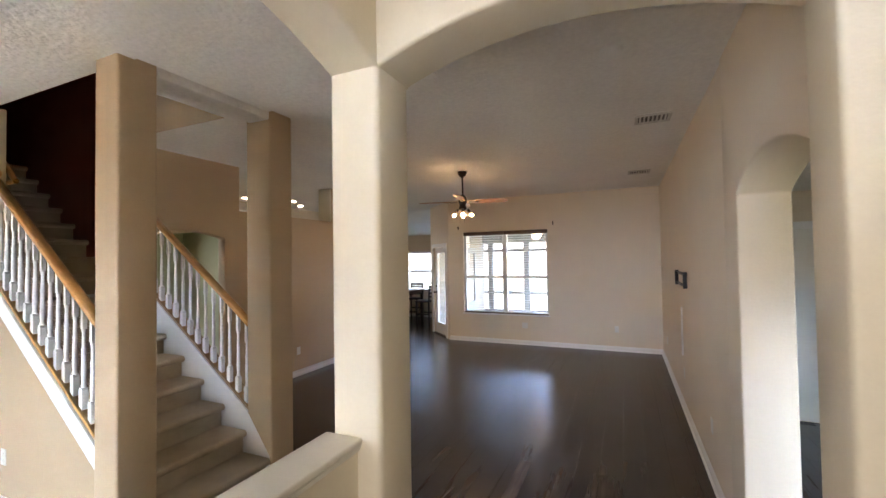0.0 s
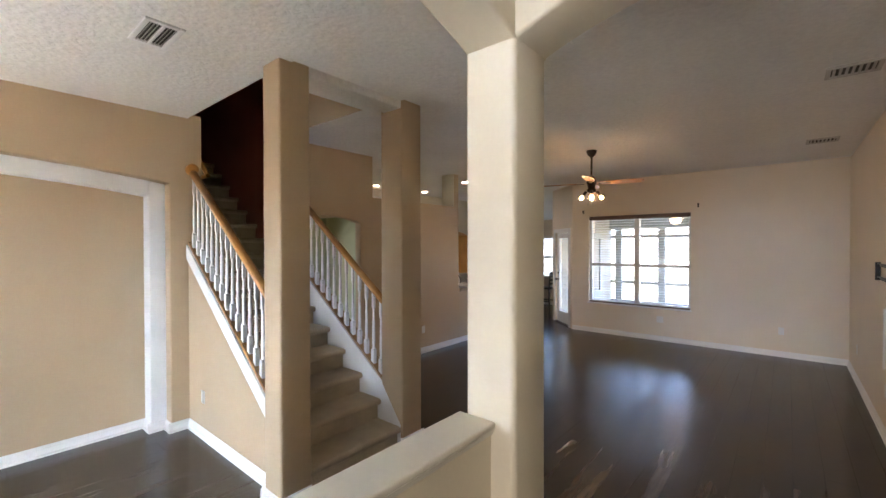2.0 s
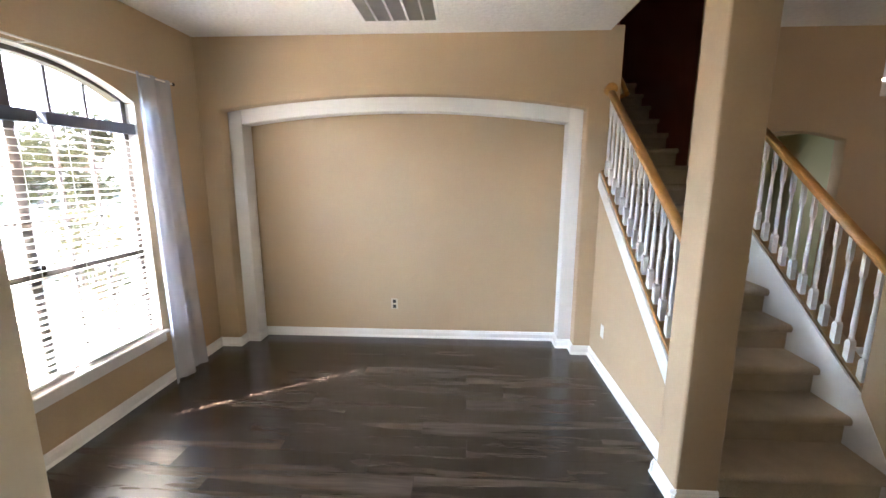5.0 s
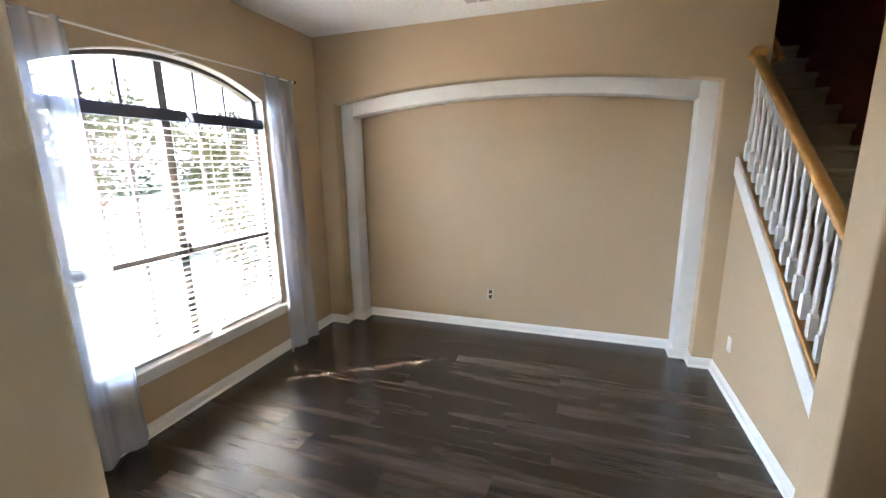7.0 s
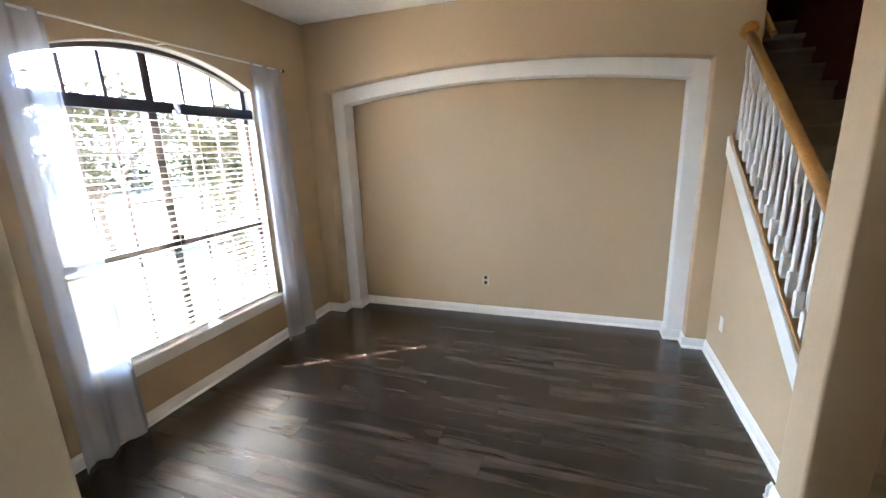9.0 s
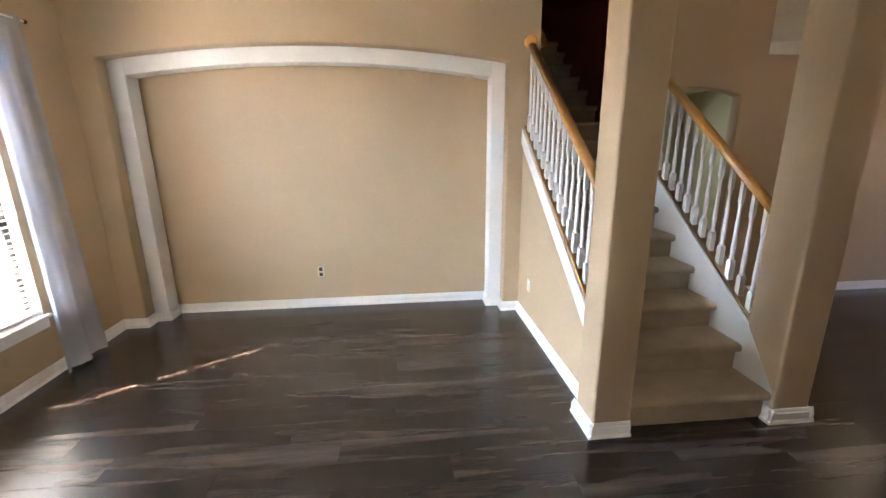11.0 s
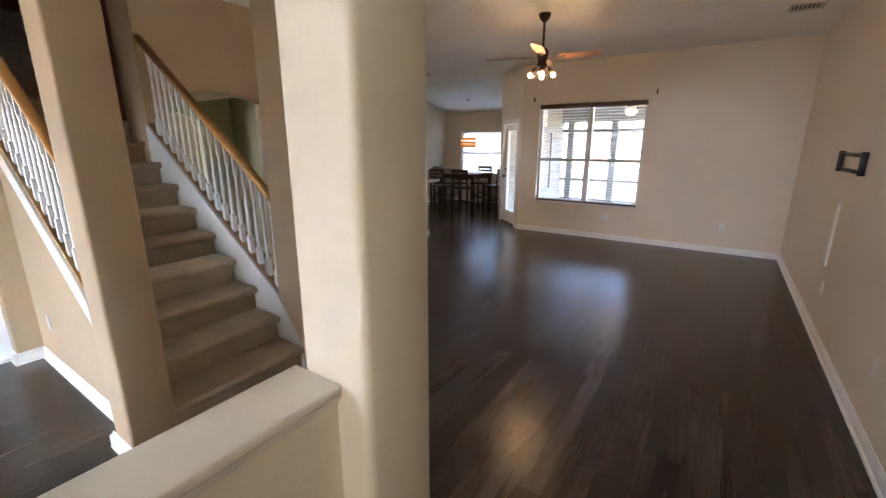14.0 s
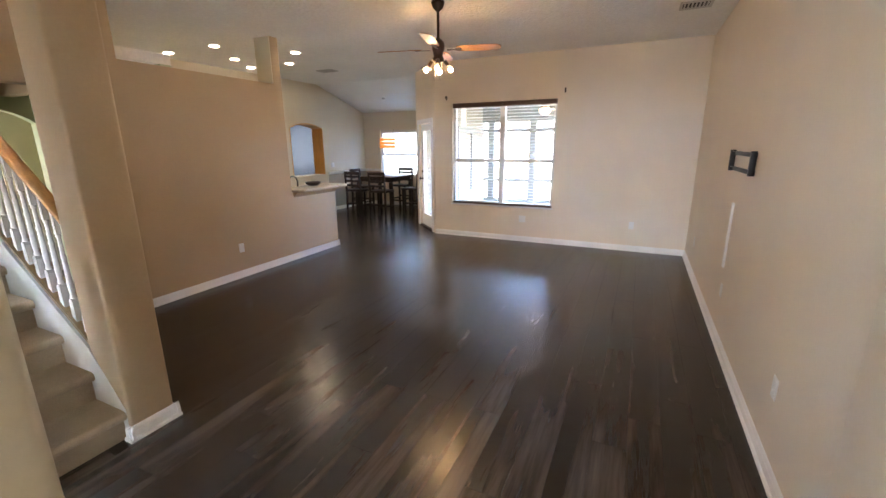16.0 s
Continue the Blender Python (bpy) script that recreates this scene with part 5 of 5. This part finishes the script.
def tree(x, y, height, spread, seed, label):
    rnd = random.Random(seed)
    ob = base("tree", x, y, -0.16, label, "tree", "street trees")
    bm = bmesh.new()
    p = Vector((x, y, -0.2))
    tips = []
    top = height * 0.45
    q = p + Vector((rnd.uniform(-0.2, 0.2), rnd.uniform(-0.2, 0.2), top))
    tube(bm, p, q, height * 0.028, height * 0.018, 10)
    for k in range(7):
        a = 6.2832 * k / 7 + rnd.uniform(-0.4, 0.4)
        r = spread * rnd.uniform(0.5, 0.9)
        e = q + Vector((r * math.cos(a), r * math.sin(a), height * rnd.uniform(0.12, 0.5)))
        tube(bm, q - Vector((0, 0, rnd.uniform(0, top * 0.3))), e, height * 0.012, height * 0.004, 7)
        tips.append(e)
        for _ in range(3):
            f = e + Vector((rnd.uniform(-1, 1), rnd.uniform(-1, 1), rnd.uniform(-0.2, 0.8))) * spread * 0.4
            tube(bm, q.lerp(e, rnd.uniform(0.5, 0.95)), f, height * 0.005, height * 0.002, 5)
            tips.append(f)
    part("trunk", bm, BARK, ob, "grey-brown trunk and limbs")
    verts, faces = [], []
    for _ in range(2600):
        c = rnd.choice(tips) + Vector((rnd.gauss(0, 1), rnd.gauss(0, 1), rnd.gauss(0, 0.8))) * spread * 0.20
        u = Vector((rnd.uniform(-1, 1), rnd.uniform(-1, 1), rnd.uniform(-1, 1))).normalized()
        w_ = u.orthogonal().normalized()
        s = rnd.uniform(0.05, 0.11)
        i = len(verts)
        verts += [c + u * s, c + w_ * s * 0.45, c - u * s, c - w_ * s * 0.45]
        faces.append((i, i + 1, i + 2, i + 3))
    me = bpy.data.meshes.new("crown")
    me.from_pydata(verts, [], faces)
    me.materials.append(LEAF)
    cr = new("crown", me)
    cr.parent = ob
    cr.matrix_parent_inverse = Matrix.Translation((-x, -y, 0.16))


tree(-6.5, -5.3, 2.9, 0.9, 1, "small yellow-green tree on the front lawn")
tree(-5.5, -7.6, 3.1, 1.3, 2, "thin street tree with a sparse crown")
for k, (x, y, h) in enumerate(((-13.5, -21.0, 4.4), (-17.0, -23.0, 5.0), (-21.0, -21.5, 4.5), (-25.0, -23.5, 5.2))):
    tree(x, y, h, 2.5, 3 + k, "sunlit green tree across the street")
tree(-4.0, 24.0, 8.0, 3.0, 5, "sunlit green tree behind the porch")
tree(1.5, 26.0, 9.0, 3.2, 6, "sunlit green tree behind the porch")


def shrub(x, y, height, spread, seed, label):
    """A loose leafy shrub with thin stems."""
    rnd = random.Random(seed)
    ob = base("shrub", x, y, -0.16, label, "shrub", "front shrubs")
    bm = bmesh.new()
    tips = []
    for k in range(9):
        a = 6.2832 * k / 9
        p = Vector((x + 0.08 * math.cos(a), y + 0.08 * math.sin(a), -0.18))
        q = Vector((x + spread * rnd.uniform(0.2, 0.9) * math.cos(a), y + spread * rnd.uniform(0.2, 0.9) * math.sin(a), height * rnd.uniform(0.55, 1.0)))
        tube(bm, p, q, 0.014, 0.004, 6)
        tips += [p.lerp(q, f) for f in (0.35, 0.55, 0.75, 0.9, 1.0)]
    part("stems", bm, BARK, ob, "thin brown stems")
    verts, faces = [], []
    for _ in range(1100):
        c = rnd.choice(tips) + Vector((rnd.gauss(0, 1), rnd.gauss(0, 1), rnd.gauss(0, 0.8))) * 0.11
        u = Vector((rnd.uniform(-1, 1), rnd.uniform(-1, 1), rnd.uniform(-1, 1))).normalized()
        w_ = u.orthogonal().normalized()
        r = rnd.uniform(0.025, 0.06)
        i = len(verts)
        verts += [c + u * r, c + w_ * r * 0.45, c - u * r, c - w_ * r * 0.45]
        faces.append((i, i + 1, i + 2, i + 3))
    me = bpy.data.meshes.new("foliage")
    me.from_pydata(verts, [], faces)
    me.materials.append(LEAF)
    fo = new("foliage", me)
    fo.parent = ob
    fo.matrix_parent_inverse = Matrix.Translation((-x, -y, 0.16))


shrub(-4.7, -3.0, 1.5, 0.45, 31, "tall yellow-green shrub outside the arched window")
shrub(-5.9, -4.6, 1.3, 0.55, 32, "low yellow-green shrub on the front lawn")
rnd = random.Random(9)
verts, faces = [], []
for _ in range(6000):
    c = Vector((rnd.uniform(-40, 30), -27 + rnd.gauss(0, 0.7), abs(rnd.gauss(0, 1.0)) * 1.1 - 0.1))
    u = Vector((rnd.uniform(-1, 1), rnd.uniform(-1, 1), rnd.uniform(-1, 1))).normalized()
    w_ = u.orthogonal().normalized()
    s = rnd.uniform(0.12, 0.3)
    i = len(verts)
    verts += [c + u * s, c + w_ * s * 0.6, c - u * s, c - w_ * s * 0.6]
    faces.append((i, i + 1, i + 2, i + 3))
me = bpy.data.meshes.new("far_hedge")
me.from_pydata(verts, [], faces)
me.materials.append(LEAF)
tagged(new("far_hedge", me), "far green hedge and shrubs across the street", "hedge", kind="stuff")

# ---------------------------------------------------------------- floor planks
def plank_material(name, per_island):
    m = bpy.data.materials.new(name)
    m.use_nodes = True
    nt = m.node_tree
    n, l = nt.nodes, nt.links
    b = n["Principled BSDF"]
    if per_island:
        rn = n.new("ShaderNodeNewGeometry").outputs["Random Per Island"]
    else:
        rn = n.new("ShaderNodeObjectInfo").outputs["Random"]
    co = n.new("ShaderNodeTexCoord")
    off = n.new("ShaderNodeVectorMath")
    off.operation = "SCALE"
    off.inputs[0].default_value = (37.0, 53.0, 11.0)
    l.new(rn, off.inputs["Scale"])
    add = n.new("ShaderNodeVectorMath")
    l.new(co.outputs["Object"], add.inputs[0])
    l.new(off.outputs[0], add.inputs[1])
    mp = n.new("ShaderNodeMapping")
    mp.inputs["Scale"].default_value = (5.2, 0.5, 1.0)
    l.new(add.outputs[0], mp.inputs["Vector"])
    streak = n.new("ShaderNodeTexNoise")
    streak.inputs["Scale"].default_value, streak.inputs["Detail"].default_value, streak.inputs["Roughness"].default_value = 1.6, 4, 0.5
    l.new(mp.outputs[0], streak.inputs["Vector"])
    mp2 = n.new("ShaderNodeMapping")
    mp2.inputs["Scale"].default_value = (70.0, 3.5, 1.0)
    l.new(add.outputs[0], mp2.inputs["Vector"])
    fine = n.new("ShaderNodeTexNoise")
    fine.inputs["Scale"].default_value, fine.inputs["Detail"].default_value = 1.5, 4
    l.new(mp2.outputs[0], fine.inputs["Vector"])
    mix = n.new("ShaderNodeMath")
    mix.operation = "MULTIPLY_ADD"
    mix.inputs[1].default_value = 0.20
    l.new(fine.outputs["Fac"], mix.inputs[0])
    l.new(streak.outputs["Fac"], mix.inputs[2])
    tone = n.new("ShaderNodeMath")
    tone.operation = "MULTIPLY_ADD"
    tone.inputs[1].default_value = 0.05
    l.new(rn, tone.inputs[0])
    l.new(mix.outputs[0], tone.inputs[2])
    ramp = n.new("ShaderNodeValToRGB")
    e = ramp.color_ramp.elements
    e[0].position, e[0].color = 0.42, (0.0135, 0.0092, 0.0072, 1)
    e[1].position, e[1].color = 0.84, (0.088, 0.067, 0.053, 1)
    mid = ramp.color_ramp.elements.new(0.62)
    mid.color = (0.032, 0.0222, 0.0170, 1)
    l.new(tone.outputs[0], ramp.inputs[0])
    l.new(ramp.outputs[0], b.inputs["Base Color"])
    rr = n.new("ShaderNodeMapRange")
    rr.inputs["To Min"].default_value, rr.inputs["To Max"].default_value = 0.19, 0.30
    l.new(streak.outputs["Fac"], rr.inputs["Value"])
    l.new(rr.outputs[0], b.inputs["Roughness"])
    b.inputs["Specular IOR Level"].default_value = 0.64
    bp = n.new("ShaderNodeBump")
    bp.inputs["Strength"].default_value, bp.inputs["Distance"].default_value = 0.04, 0.004
    l.new(mix.outputs[0], bp.inputs["Height"])
    l.new(bp.outputs[0], b.inputs["Normal"])
    return m


PLANK = plank_material("dark_walnut_plank", False)
PLANK_REST = plank_material("dark_walnut_planks_far", True)
PW, PL = 0.182, 1.22


def plank_verts(length):
    """A plank with chamfered long edges, its middle at the origin and its top at z = 0."""
    w, h, c = PW / 2 - 0.0006, length / 2 - 0.0006, 0.0005
    v = [(-w, -h, -0.006), (w, -h, -0.006), (w, h, -0.006), (-w, h, -0.006), (-w, -h, -c), (w, -h, -c), (w, h, -c), (-w, h, -c),
         (-w + c, -h + c, 0), (w - c, -h + c, 0), (w - c, h - c, 0), (-w + c, h - c, 0)]
    f = [(0, 1, 5, 4), (1, 2, 6, 5), (2, 3, 7, 6), (3, 0, 4, 7), (4, 5, 9, 8), (5, 6, 10, 9), (6, 7, 11, 10), (7, 4, 8, 11), (8, 9, 10, 11)]
    return v, f


CUT = {}
for k, length in enumerate((0.31, 0.61, 0.92, PL)):
    v, f = plank_verts(length)
    me = bpy.data.meshes.new("plank")
    me.from_pydata(v, [], f)
    me.materials.append(PLANK)
    CUT[length] = me
rest_v, rest_f = [], []
rnd = random.Random(21)
count = 0
row = 0
x = -6.25
prev = None
while x < 3.75:
    first = rnd.choice([q for q in (0.31, 0.61, 0.92, PL) if q != prev])
    prev = first
    y = YF - 0.19
    length = first
    while y < 13.2:
        cx, cy = x + PW / 2, y + length / 2
        if cx > -2.2 and y < YB + 0.15 < y + length:
            length = YB + 0.15 - y
            cy = y + length / 2
        if cy > YB + 0.1 and cx > -3.2 and (cx + 2.3) + (cy - YB) > 0.25:
            y += length
            length = PL
            continue
        if (cx > 2.45 and cy < PY1 - 0.3) or (cx > 2.1 and cy > 7.6):
            y += length
            length = PL
            continue
        near = -3.7 < cx < 1.9 and cy < 8.6
        if near and count < 300 and length in CUT:
            p = new("plank", CUT[length])
            p.location = (cx, cy, 0)
            p.parent = floor_ob
            count += 1
        else:
            v, f = plank_verts(length)
            i = len(rest_v)
            rest_v += [(a + cx, b_ + cy, c) for a, b_, c in v]
            rest_f += [tuple(q + i for q in g) for g in f]
        y += length
        length = PL
    x += PW
me = bpy.data.meshes.new("far_planks")
me.from_pydata(rest_v, [], rest_f)
me.materials.append(PLANK_REST)
fp = new("far_planks", me)
fp.parent = floor_ob
tagged(fp, "dark brown wood-look planks further off", kind="stuff")
